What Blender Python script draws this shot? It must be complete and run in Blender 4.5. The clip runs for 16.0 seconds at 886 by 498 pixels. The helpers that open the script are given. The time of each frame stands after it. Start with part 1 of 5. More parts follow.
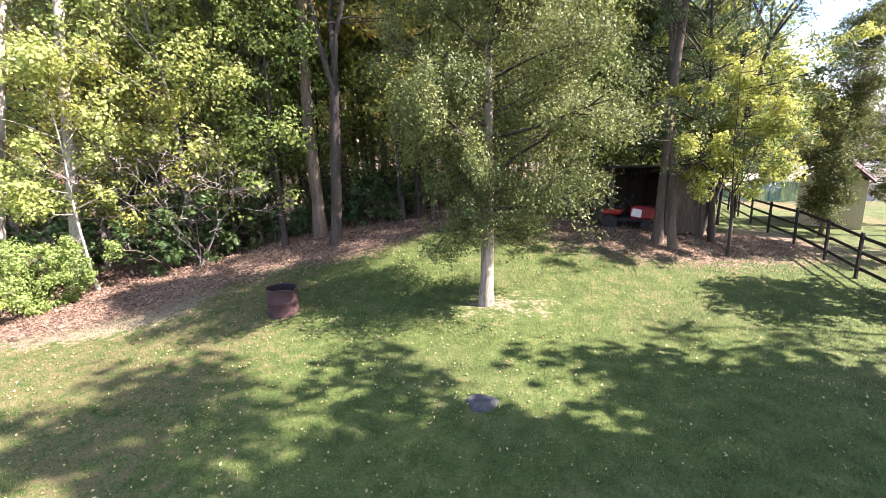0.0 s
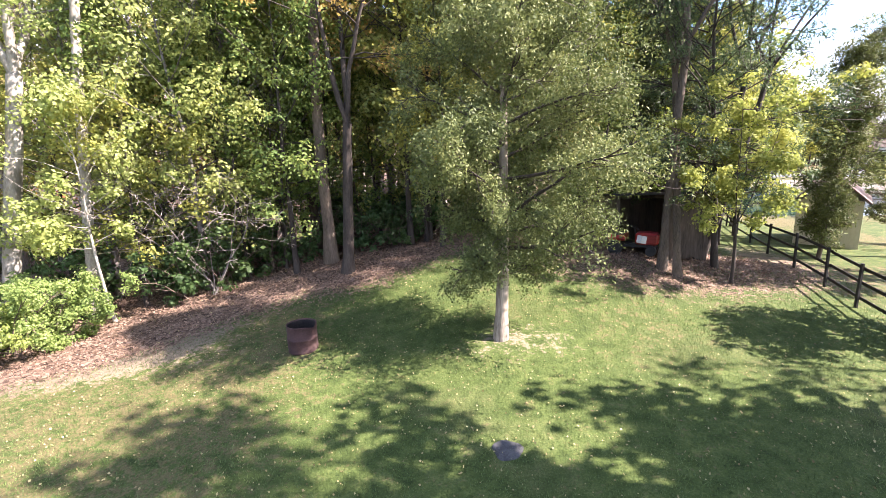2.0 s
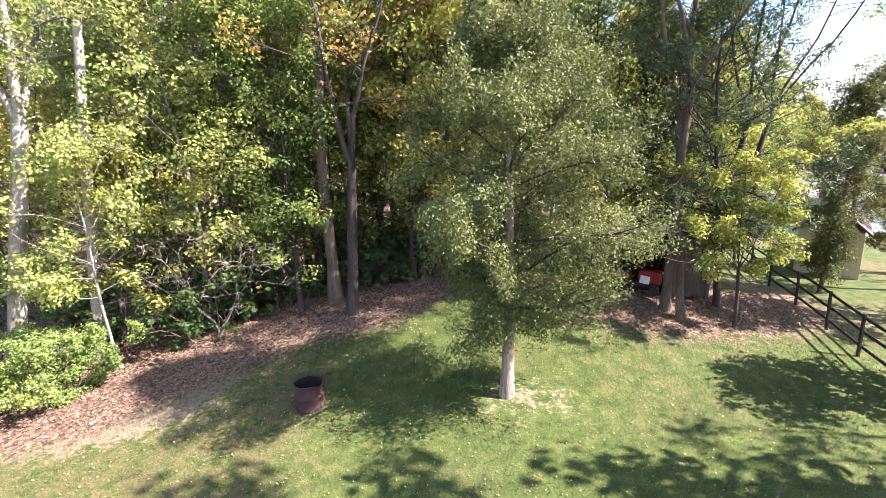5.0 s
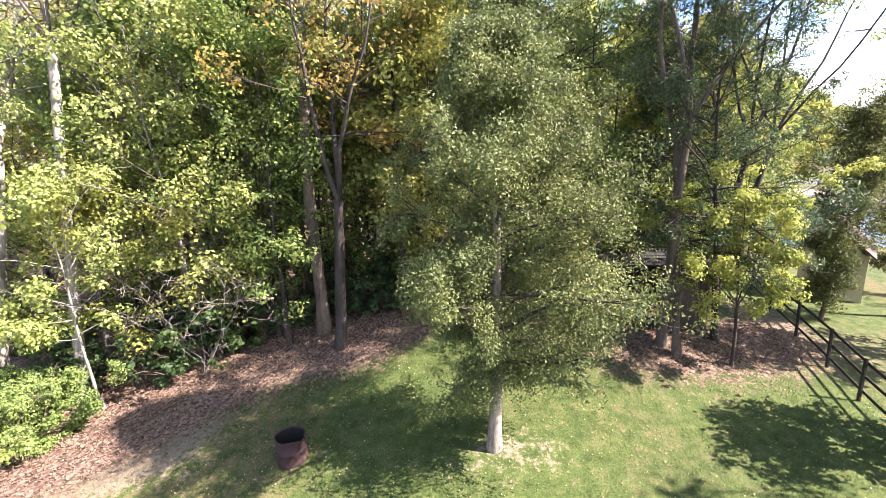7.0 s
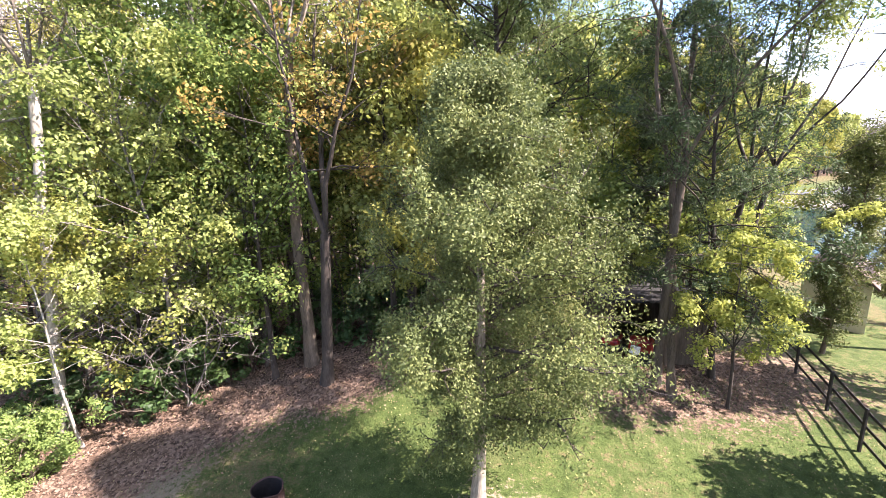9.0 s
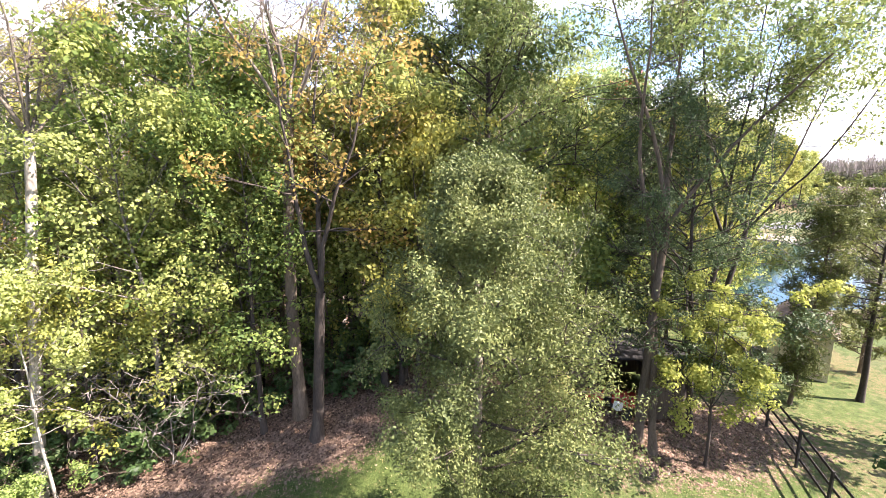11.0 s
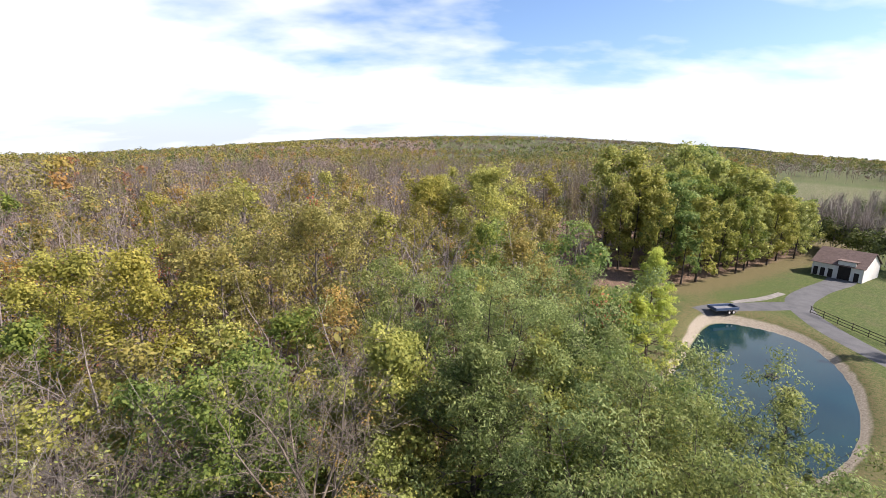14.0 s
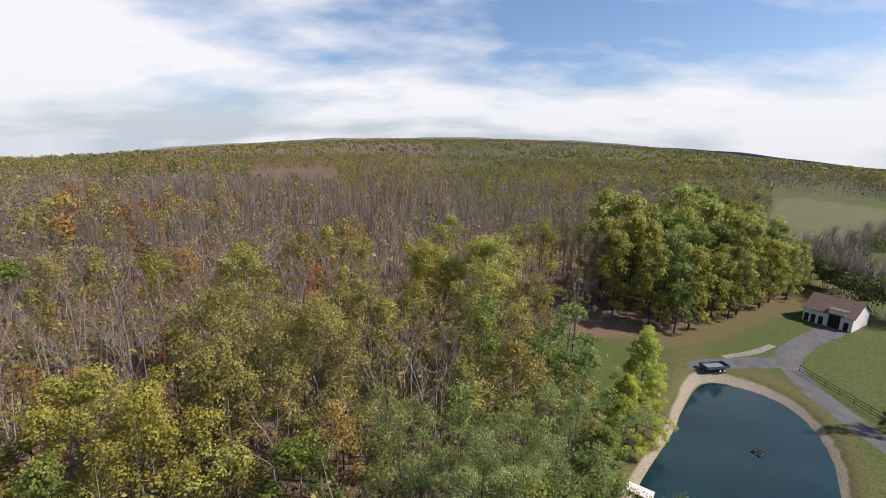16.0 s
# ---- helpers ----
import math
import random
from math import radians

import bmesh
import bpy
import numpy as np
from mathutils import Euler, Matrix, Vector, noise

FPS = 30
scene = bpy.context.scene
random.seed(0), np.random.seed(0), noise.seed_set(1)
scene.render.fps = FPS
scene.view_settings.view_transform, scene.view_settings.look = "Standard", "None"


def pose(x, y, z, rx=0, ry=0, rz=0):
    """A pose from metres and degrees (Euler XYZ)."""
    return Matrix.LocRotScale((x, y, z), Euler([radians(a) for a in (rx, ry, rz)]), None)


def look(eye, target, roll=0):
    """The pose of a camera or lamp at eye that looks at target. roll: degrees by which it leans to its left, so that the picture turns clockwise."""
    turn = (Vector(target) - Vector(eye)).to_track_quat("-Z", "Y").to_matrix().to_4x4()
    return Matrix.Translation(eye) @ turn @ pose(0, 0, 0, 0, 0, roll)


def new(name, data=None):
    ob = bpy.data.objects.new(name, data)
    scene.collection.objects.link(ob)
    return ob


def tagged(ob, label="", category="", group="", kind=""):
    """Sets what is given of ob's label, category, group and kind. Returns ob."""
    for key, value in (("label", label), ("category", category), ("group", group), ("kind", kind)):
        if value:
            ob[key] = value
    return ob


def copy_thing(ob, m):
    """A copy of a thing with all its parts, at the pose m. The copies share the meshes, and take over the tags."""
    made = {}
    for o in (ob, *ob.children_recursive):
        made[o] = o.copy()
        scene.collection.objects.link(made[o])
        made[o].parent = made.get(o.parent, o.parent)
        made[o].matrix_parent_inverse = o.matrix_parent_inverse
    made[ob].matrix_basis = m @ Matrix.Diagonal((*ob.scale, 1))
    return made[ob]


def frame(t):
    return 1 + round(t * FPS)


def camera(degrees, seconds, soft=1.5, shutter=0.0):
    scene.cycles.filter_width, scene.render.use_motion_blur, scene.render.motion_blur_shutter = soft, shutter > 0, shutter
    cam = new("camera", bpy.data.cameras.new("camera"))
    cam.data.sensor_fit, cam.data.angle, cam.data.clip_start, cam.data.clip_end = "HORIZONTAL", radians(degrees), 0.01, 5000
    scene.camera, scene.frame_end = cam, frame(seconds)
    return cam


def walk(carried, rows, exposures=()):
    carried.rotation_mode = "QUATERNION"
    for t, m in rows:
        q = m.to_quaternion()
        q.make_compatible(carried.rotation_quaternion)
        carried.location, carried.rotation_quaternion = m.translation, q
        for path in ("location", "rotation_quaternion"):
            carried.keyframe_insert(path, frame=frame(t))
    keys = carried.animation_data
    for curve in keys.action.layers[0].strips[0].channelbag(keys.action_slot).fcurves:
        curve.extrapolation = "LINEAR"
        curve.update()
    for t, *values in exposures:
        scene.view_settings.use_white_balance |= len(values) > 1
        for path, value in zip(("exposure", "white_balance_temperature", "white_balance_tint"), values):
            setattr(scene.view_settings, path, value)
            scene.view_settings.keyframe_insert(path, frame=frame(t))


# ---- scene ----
# the camera: a small drone that lifts straight up from a back garden
cam = camera(90.3, 16.0, 0.5)
PATH = [
    (0.0, -0.00, 0.00, 3.29, -0.00, -12.06, 1.75),
    (0.5, -0.11, -0.03, 3.53, -0.17, -11.93, 1.76),
    (1.0, -0.24, -0.06, 3.75, -0.37, -11.84, 1.89),
    (1.5, -0.36, -0.09, 3.96, -0.50, -11.75, 1.92),
    (2.0, -0.46, -0.11, 4.14, -0.60, -11.61, 1.93),
    (2.5, -0.51, -0.11, 4.29, -0.75, -11.44, 1.96),
    (3.0, -0.62, -0.12, 4.46, -0.86, -11.26, 1.94),
    (3.5, -0.70, -0.10, 4.68, -0.90, -11.27, 1.85),
    (6.0, -0.41, 0.42, 6.21, -0.64, -12.42, 1.99),
    (6.5, -0.29, 0.60, 6.51, -0.55, -12.66, 1.95),
    (7.0, -0.14, 0.78, 6.79, -0.41, -12.88, 2.01),
    (7.5, 0.00, 0.98, 7.07, -0.19, -13.04, 2.00),
    (8.0, 0.22, 1.16, 7.40, 0.08, -13.05, 1.92),
    (8.5, 0.40, 1.35, 7.62, 0.39, -13.02, 1.84),
    (11.0, -0.15, 1.23, 9.13, -3.03, -10.57, -0.07),
    (11.5, -0.08, 1.24, 11.22, -3.00, -11.70, -0.01),
    (12.0, 0.13, 1.23, 13.65, -2.83, -12.28, -0.13),
    (12.5, 0.17, 1.16, 16.76, -2.68, -12.45, -0.18),
    (13.0, -0.07, 1.01, 19.51, -2.70, -12.51, -0.36),
    (13.5, 0.21, 1.18, 22.31, -2.54, -12.73, -0.48),
    (14.0, 0.21, 1.00, 25.04, -2.35, -12.94, -0.68),
    (14.5, 0.09, 1.36, 27.42, -2.53, -12.87, -0.86),
    (15.0, 0.04, 1.53, 29.82, -2.55, -12.89, -0.97),
    (15.5, 0.05, 1.59, 32.20, -2.57, -12.89, -1.15),
    (16.0, 0.09, 1.64, 34.46, -2.57, -12.91, -1.31),
]
EXPOSURES = [(0.0, 2.77, 6300, 20), (3.0, 2.72, 6300, 20), (6.0, 2.62, 6300, 20), (8.5, 2.69, 6320, 20), (11.0, 2.69, 6480, 18), (12.2, 2.49, 6530, 17), (13.0, 2.00, 6500, 16), (13.6, 1.52, 6500, 15), (14.2, 1.07, 6500, 14), (15.0, 0.74, 6500, 14), (16.0, 0.62, 6500, 14)]
walk(cam, [(t, pose(x, y, z, 0, 0, yaw) @ pose(0, 0, 0, 90 + pitch) @ pose(0, 0, 0, 0, 0, -roll)) for t, x, y, z, yaw, pitch, roll in PATH], EXPOSURES)

# ---- light ----
SUN_EL, SUN_AZ = 44.0, -9.0          # degrees above the horizon; degrees from +x towards +y
to_sun = Vector((math.cos(radians(SUN_EL)) * math.cos(radians(SUN_AZ)), math.cos(radians(SUN_EL)) * math.sin(radians(SUN_AZ)), math.sin(radians(SUN_EL))))
sun = new("sun", bpy.data.lights.new("sun", "SUN"))
sun.data.energy, sun.data.angle, sun.data.color = 5.0, radians(0.5), (1.0, 0.89, 0.8)
sun.matrix_world = look((0, 0, 60), Vector((0, 0, 60)) - to_sun)


class Nodes:
    """Short hands for a node tree."""

    def __init__(self, tree):
        self.t = tree
        tree.nodes.clear()

    def n(self, kind, ins=None, **props):
        node = self.t.nodes.new(kind)
        for k, v in props.items():
            setattr(node, k, v)
        for k, v in (ins or {}).items():
            if isinstance(v, bpy.types.NodeSocket):
                self.t.links.new(v, node.inputs[k])
            else:
                node.inputs[k].default_value = v
        return node

    def math(self, op, a, b=0.0, c=0.0):
        return self.n("ShaderNodeMath", {0: a, 1: b, 2: c}, operation=op).outputs[0]

    def noise(self, vec, scale, detail=4.0, rough=0.6):
        return self.n("ShaderNodeTexNoise", {"Vector": vec, "Scale": scale, "Detail": detail, "Roughness": rough}).outputs[0]

    def ramp(self, fac, stops):
        node = self.n("ShaderNodeValToRGB", {0: fac})
        el = node.color_ramp.elements
        while len(el) < len(stops):
            el.new(0.5)
        for e, (p, c) in zip(el, stops):
            e.position, e.color = p, (*c, 1.0) if len(c) == 3 else c
        return node.outputs[0]

    def mix(self, fac, a, b, blend="MIX"):
        node = self.n("ShaderNodeMix", data_type="RGBA", blend_type=blend)
        for k, v in ((0, fac), (6, a), (7, b)):
            if isinstance(v, bpy.types.NodeSocket):
                self.t.links.new(v, node.inputs[k])
            else:
                node.inputs[k].default_value = v if k == 0 else (*v, 1.0)
        return node.outputs[2]


# the sky: blue with long white autumn clouds
world = bpy.data.worlds.new("sky")
world.use_nodes = True
scene.world = world
w = Nodes(world.node_tree)
sky = w.n("ShaderNodeTexSky", sky_type="NISHITA", sun_disc=False, sun_elevation=radians(SUN_EL), sun_rotation=radians(90 - SUN_AZ), air_density=1.0, dust_density=1.2, ozone_density=1.4)
way = w.n("ShaderNodeTexCoord").outputs["Generated"]
sep = w.n("ShaderNodeSeparateXYZ", {0: way})
lift = w.math("ADD", w.math("MAXIMUM", sep.outputs[2], 0.0), 0.24)
flat = w.n("ShaderNodeCombineXYZ", {0: w.math("DIVIDE", sep.outputs[0], lift), 1: w.math("DIVIDE", sep.outputs[1], lift), 2: 0.0}).outputs[0]
stretch = w.n("ShaderNodeMapping", {"Vector": flat, "Location": (5.1, 3.3, 0.0), "Rotation": (0, 0, radians(12)), "Scale": (0.62, 0.95, 1.0)}).outputs[0]
cloud = w.math("ADD", w.math("MULTIPLY", w.noise(stretch, 0.9, 5.0, 0.5), 0.78), w.math("MULTIPLY", w.noise(stretch, 2.9, 5.0, 0.55), 0.22))
cover = w.math("MULTIPLY", w.ramp(cloud, [(0.44, (0, 0, 0)), (0.57, (1, 1, 1))]), w.ramp(sep.outputs[2], [(0.45, (1, 1, 1)), (0.72, (0.15, 0.15, 0.15))]))
bank = w.math("MULTIPLY", cover, w.ramp(sep.outputs[2], [(0.0, (0.75, 0.75, 0.75)), (0.12, (1, 1, 1))]))
clear = w.mix(w.ramp(sep.outputs[2], [(0.0, (0.85, 0.85, 0.85)), (0.16, (0, 0, 0))]), w.mix(1.0, sky.outputs[0], (0.13, 0.147, 0.17), "MULTIPLY"), (0.72, 0.8, 0.9))
tone = w.mix(bank, clear, (1.08, 1.1, 1.13))
w.n("ShaderNodeOutputWorld", {0: w.n("ShaderNodeBackground", {0: tone, 1: 0.55}).outputs[0]})


# ---- materials ----
def material(name):
    m = bpy.data.materials.new(name)
    m.use_nodes = True
    return m, Nodes(m.node_tree)


def finish(n, shader):
    n.n("ShaderNodeOutputMaterial", {0: shader})


def leaf_material(name, stops, trans=0.5, spread=0.12, rough=0.6):
    """Leaves: a ramp of colours picked leaf by leaf, shifted tree by tree, letting light through."""
    m, n = material(name)
    isle = n.n("ShaderNodeNewGeometry").outputs["Random Per Island"]
    tree_rnd = n.n("ShaderNodeObjectInfo").outputs["Random"]
    spot = n.noise(n.n("ShaderNodeTexCoord").outputs["Object"], 0.55, 2.0)
    broad = n.noise(n.n("ShaderNodeTexCoord").outputs["Object"], 0.13, 2.0)
    pick = n.math("ADD", n.math("MULTIPLY_ADD", isle, 0.42, -0.42), n.math("ADD", n.math("MULTIPLY", spot, 0.8), n.math("MULTIPLY", broad, 0.76)))
    colour = n.ramp(pick, [(p, tuple(min(0.6, 1.4 * v) for v in c)) for p, c in stops])
    shift = n.n("ShaderNodeHueSaturation", {"Hue": n.math("MULTIPLY_ADD", tree_rnd, spread * 0.22, 0.5 - spread * 0.11), "Saturation": n.math("MULTIPLY_ADD", tree_rnd, -spread, 1.0),
                                            "Value": n.math("MULTIPLY_ADD", tree_rnd, spread * 2.2, 1.0 - spread * 1.1), "Color": colour}).outputs[0]
    bsdf = n.n("ShaderNodeBsdfPrincipled", {"Base Color": shift, "Roughness": rough, "Specular IOR Level": 0.25})
    thru = n.n("ShaderNodeBsdfTranslucent", {0: shift})
    finish(n, n.n("ShaderNodeMixShader", {0: trans, 1: bsdf.outputs[0], 2: thru.outputs[0]}).outputs[0])
    return m


def far_leaves(name, stops, trans=0.3):
    """Crowns in the distance, coloured tree by tree."""
    m, n = material(name)
    colour = n.ramp(n.n("ShaderNodeAttribute", attribute_name="tint").outputs["Fac"], stops)
    mottle = n.ramp(n.noise(n.n("ShaderNodeTexCoord").outputs["Object"], 0.9, 2.0), [(0.3, (0.72, 0.72, 0.72)), (0.7, (1.2, 1.2, 1.2))])
    colour = n.mix(1.0, colour, mottle, "MULTIPLY")
    bsdf = n.n("ShaderNodeBsdfPrincipled", {"Base Color": colour, "Roughness": 0.7, "Specular IOR Level": 0.2})
    finish(n, n.n("ShaderNodeMixShader", {0: trans, 1: bsdf.outputs[0], 2: n.n("ShaderNodeBsdfTranslucent", {0: colour}).outputs[0]}).outputs[0])
    return m


def surface(name, dark, light, scale=6.0, stretch_z=1.0, rough=0.8, bump=0.3, spots=None, metallic=0.0, fine=8.0):
    """A plain surface with stains at a large scale, grain at a fine one, and relief."""
    m, n = material(name)
    where = n.n("ShaderNodeMapping", {"Vector": n.n("ShaderNodeTexCoord").outputs["Object"], "Scale": (1, 1, stretch_z)}).outputs[0]
    big, small = n.noise(where, scale, 4.0), n.noise(where, scale * fine, 3.0)
    mixed = n.math("ADD", n.math("MULTIPLY", big, 0.6), n.math("MULTIPLY", small, 0.4))
    colour = n.ramp(mixed, [(0.33, dark), (0.66, light)])
    if spots:
        colour = n.mix(n.ramp(n.noise(where, scale * 0.6, 5.0, 0.7), [(0.52, (0, 0, 0)), (0.62, (1, 1, 1))]), colour, spots)
    relief = n.n("ShaderNodeBump", {"Strength": bump, "Distance": 0.02, "Height": mixed}).outputs[0]
    finish(n, n.n("ShaderNodeBsdfPrincipled", {"Base Color": colour, "Roughness": rough, "Metallic": metallic, "Normal": relief, "Specular IOR Level": 0.3}).outputs[0])
    return m


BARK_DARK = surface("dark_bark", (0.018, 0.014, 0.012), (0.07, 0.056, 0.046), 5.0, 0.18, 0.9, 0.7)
BARK_BROWN = surface("brown_bark", (0.045, 0.034, 0.025), (0.155, 0.12, 0.09), 5.0, 0.15, 0.9, 0.7)
BARK_PALE = surface("pale_bark", (0.165, 0.147, 0.122), (0.38, 0.35, 0.3), 3.0, 0.35, 0.8, 0.4, (0.144, 0.13, 0.101))
BARK_ASH = surface("ashen_bark", (0.05, 0.04, 0.031), (0.2, 0.168, 0.135), 3.0, 0.25, 0.85, 0.5)
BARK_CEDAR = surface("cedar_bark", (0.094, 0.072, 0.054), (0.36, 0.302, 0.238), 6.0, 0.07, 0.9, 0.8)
BARK_GREY = surface("grey_bark", (0.061, 0.053, 0.048), (0.194, 0.173, 0.155), 4.0, 0.2, 0.9, 0.5)
TWIG_GREY = surface("grey_twigs", (0.108, 0.091, 0.083), (0.277, 0.241, 0.216), 2.0, 0.4, 0.9, 0.2)
TWIG_PURPLE = surface("purple_twigs", (0.122, 0.098, 0.09), (0.305, 0.257, 0.232), 2.0, 0.4, 0.9, 0.2)

LEAF_YELLOW = leaf_material("yellow_leaves", [(0.15, (0.085, 0.115, 0.025)), (0.45, (0.185, 0.23, 0.06)), (0.7, (0.265, 0.3, 0.092)), (0.9, (0.36, 0.39, 0.165))], spread=0.05)
LEAF_LIME = leaf_material("lime_leaves", [(0.15, (0.074, 0.09, 0.019)), (0.5, (0.176, 0.193, 0.036)), (0.85, (0.3, 0.296, 0.066))])
LEAF_GOLD = leaf_material("golden_leaves", [(0.15, (0.08, 0.086, 0.015)), (0.5, (0.19, 0.188, 0.029)), (0.85, (0.305, 0.275, 0.05))])
LEAF_GREEN = leaf_material("green_leaves", [(0.15, (0.04, 0.072, 0.015)), (0.5, (0.1, 0.145, 0.027)), (0.8, (0.185, 0.218, 0.042)), (0.95, (0.29, 0.285, 0.06))])
LEAF_OLIVE = leaf_material("olive_leaves", [(0.15, (0.058, 0.06, 0.016)), (0.5, (0.155, 0.138, 0.032)), (0.8, (0.245, 0.2, 0.046)), (0.95, (0.32, 0.24, 0.062))])
LEAF_ORANGE = leaf_material("orange_leaves", [(0.12, (0.1, 0.095, 0.022)), (0.4, (0.2, 0.14, 0.03)), (0.65, (0.27, 0.165, 0.035)), (0.9, (0.28, 0.235, 0.05))])
LEAF_RED = leaf_material("red_leaves", [(0.15, (0.12, 0.05, 0.02)), (0.5, (0.3, 0.07, 0.035)), (0.9, (0.4, 0.16, 0.05))])
LEAF_SHRUB = leaf_material("shrub_leaves", [(0.15, (0.022, 0.045, 0.014)), (0.55, (0.052, 0.095, 0.028)), (0.9, (0.115, 0.165, 0.058))], rough=0.45)
LEAF_BUSH = leaf_material("bush_leaves", [(0.15, (0.052, 0.086, 0.017)), (0.55, (0.142, 0.195, 0.042)), (0.9, (0.27, 0.325, 0.095))])
LEAF_CEDAR = leaf_material("cedar_sprays", [(0.12, (0.022, 0.032, 0.009)), (0.5, (0.07, 0.086, 0.021)), (0.85, (0.142, 0.152, 0.041)), (0.97, (0.19, 0.155, 0.05))], 0.3)
LEAF_DARK = leaf_material("dark_needles", [(0.15, (0.018, 0.032, 0.011)), (0.6, (0.045, 0.068, 0.022)), (0.9, (0.09, 0.112, 0.038))], 0.25)
LEAF_PINE = leaf_material("pine_needles", [(0.15, (0.036, 0.062, 0.019)), (0.55, (0.09, 0.126, 0.036)), (0.9, (0.165, 0.2, 0.064))], 0.3)
LEAF_LOCUST = leaf_material("locust_leaflets", [(0.15, (0.046, 0.068, 0.019)), (0.5, (0.122, 0.158, 0.041)), (0.85, (0.23, 0.262, 0.082)), (0.97, (0.32, 0.32, 0.11))])
LEAF_LARCH = leaf_material("soft_needles", [(0.15, (0.15, 0.21, 0.03)), (0.5, (0.31, 0.38, 0.06)), (0.9, (0.46, 0.48, 0.09))])
LEAF_MULBERRY = leaf_material("mulberry_leaves", [(0.15, (0.07, 0.09, 0.017)), (0.5, (0.185, 0.205, 0.036)), (0.85, (0.31, 0.308, 0.07))], spread=0.04)


FAR_GREEN = far_leaves("far_green_leaves", [(0.0, (0.065, 0.085, 0.03)), (0.5, (0.115, 0.145, 0.045)), (1.0, (0.18, 0.19, 0.055))])
FAR_OLIVE = far_leaves("far_olive_leaves", [(0.0, (0.110, 0.110, 0.041)), (0.5, (0.191, 0.184, 0.052)), (1.0, (0.279, 0.243, 0.067))])
FAR_YELLOW = far_leaves("far_yellow_leaves", [(0.0, (0.14, 0.145, 0.04)), (0.6, (0.23, 0.195, 0.05)), (1.0, (0.3, 0.225, 0.055))])
FAR_ORANGE = far_leaves("far_orange_leaves", [(0.0, (0.22, 0.15, 0.05)), (0.6, (0.27, 0.145, 0.045)), (1.0, (0.2, 0.085, 0.05))])
FAR_BROWN = far_leaves("far_brown_twigs", [(0.0, (0.145, 0.112, 0.09)), (0.5, (0.2, 0.155, 0.13)), (1.0, (0.17, 0.14, 0.08))], 0.15)


# ---- mesh helpers ----
class Geo:
    """Vertices and four-sided faces, gathered piece by piece."""

    def __init__(self):
        self.v, self.f, self.count, self.tint = [], [], 0, []

    def add(self, verts, faces):
        self.v.append(np.asarray(verts, dtype=np.float32))
        self.f.append(np.asarray(faces, dtype=np.int32) + self.count)
        self.count += len(verts)

    def mesh(self, name, mat, smooth=False):
        me = bpy.data.meshes.new(name)
        v, f = np.concatenate(self.v), np.concatenate(self.f)
        me.vertices.add(len(v))
        me.vertices.foreach_set("co", v.ravel())
        side = f.shape[1]
        me.loops.add(f.size)
        me.loops.foreach_set("vertex_index", f.ravel())
        me.polygons.add(len(f))
        me.polygons.foreach_set("loop_start", np.arange(0, f.size, side, dtype=np.int32))
        if self.tint:
            me.attributes.new("tint", "FLOAT", "POINT").data.foreach_set("value", np.concatenate(self.tint).astype(np.float32))
        me.materials.append(mat)
        me.update(calc_edges=True)
        if smooth:
            me.polygons.foreach_set("use_smooth", np.ones(len(f), dtype=bool))
        return me


def tube(geo, path, radii, sides=6):
    path, radii = np.asarray(path, float), np.asarray(radii, float)
    n = len(path)
    along = np.gradient(path, axis=0)
    along /= np.linalg.norm(along, axis=1, keepdims=True) + 1e-9
    ref = np.array([1.0, 0.13, 0.0]) if abs(along[0][2]) > 0.5 else np.array([0.0, 0.1, 1.0])
    u = np.cross(along, ref)
    u /= np.linalg.norm(u, axis=1, keepdims=True) + 1e-9
    v = np.cross(along, u)
    a = np.arange(sides) * 2 * np.pi / sides
    ring = path[:, None] + radii[:, None, None] * (np.cos(a)[None, :, None] * u[:, None] + np.sin(a)[None, :, None] * v[:, None])
    i, j = np.meshgrid(np.arange(n - 1), np.arange(sides), indexing="ij")
    k = (j + 1) % sides
    faces = np.stack([i * sides + j, i * sides + k, (i + 1) * sides + k, (i + 1) * sides + j], -1).reshape(-1, 4)
    geo.add(ring.reshape(-1, 3), faces)


def unit(a):
    return a / (np.linalg.norm(a, axis=-1, keepdims=True) + 1e-9)


def leaves(geo, rng, centres, size, aspect=0.62, flat=0.7, hang=None, out=None):
    """One folded diamond a leaf. flat: how much the blades lie level. hang: a direction in which they point. out: where each faces."""
    n = len(centres)
    normal = rng.normal(size=(n, 3)) * (1.15 - flat) + np.array([0.2, -0.12, 0.5]) * flat
    normal = unit(normal if out is None else normal * 0.8 + out * 0.85)
    side = rng.normal(size=(n, 3)) if hang is None else np.asarray(hang) + rng.normal(size=(n, 3)) * 0.45
    u = unit(np.cross(normal, np.cross(side, normal)))
    v = np.cross(normal, u)
    s = size * rng.uniform(0.6, 1.35, (n, 1))
    tip, root = centres + u * s, centres - u * s
    left, right = centres + v * s * aspect + normal * s * 0.18, centres - v * s * aspect + normal * s * 0.18
    geo.add(np.stack([tip, left, root, right], 1).reshape(-1, 3), np.arange(4 * n).reshape(n, 4))


def bough(rng, start, way, length, steps, wander=0.12, lift=0.0):
    """A wandering line from start."""
    p, d, out = np.array(start, float), unit(np.array(way, float)), []
    out.append(p.copy())
    for _ in range(steps):
        d = unit(d + rng.normal(size=3) * wander + np.array([0, 0, lift]))
        p = p + d * length / steps
        out.append(p.copy())
    return np.array(out)


def heading(az, up):
    return np.array([math.cos(az) * math.cos(up), math.sin(az) * math.cos(up), math.sin(up)])


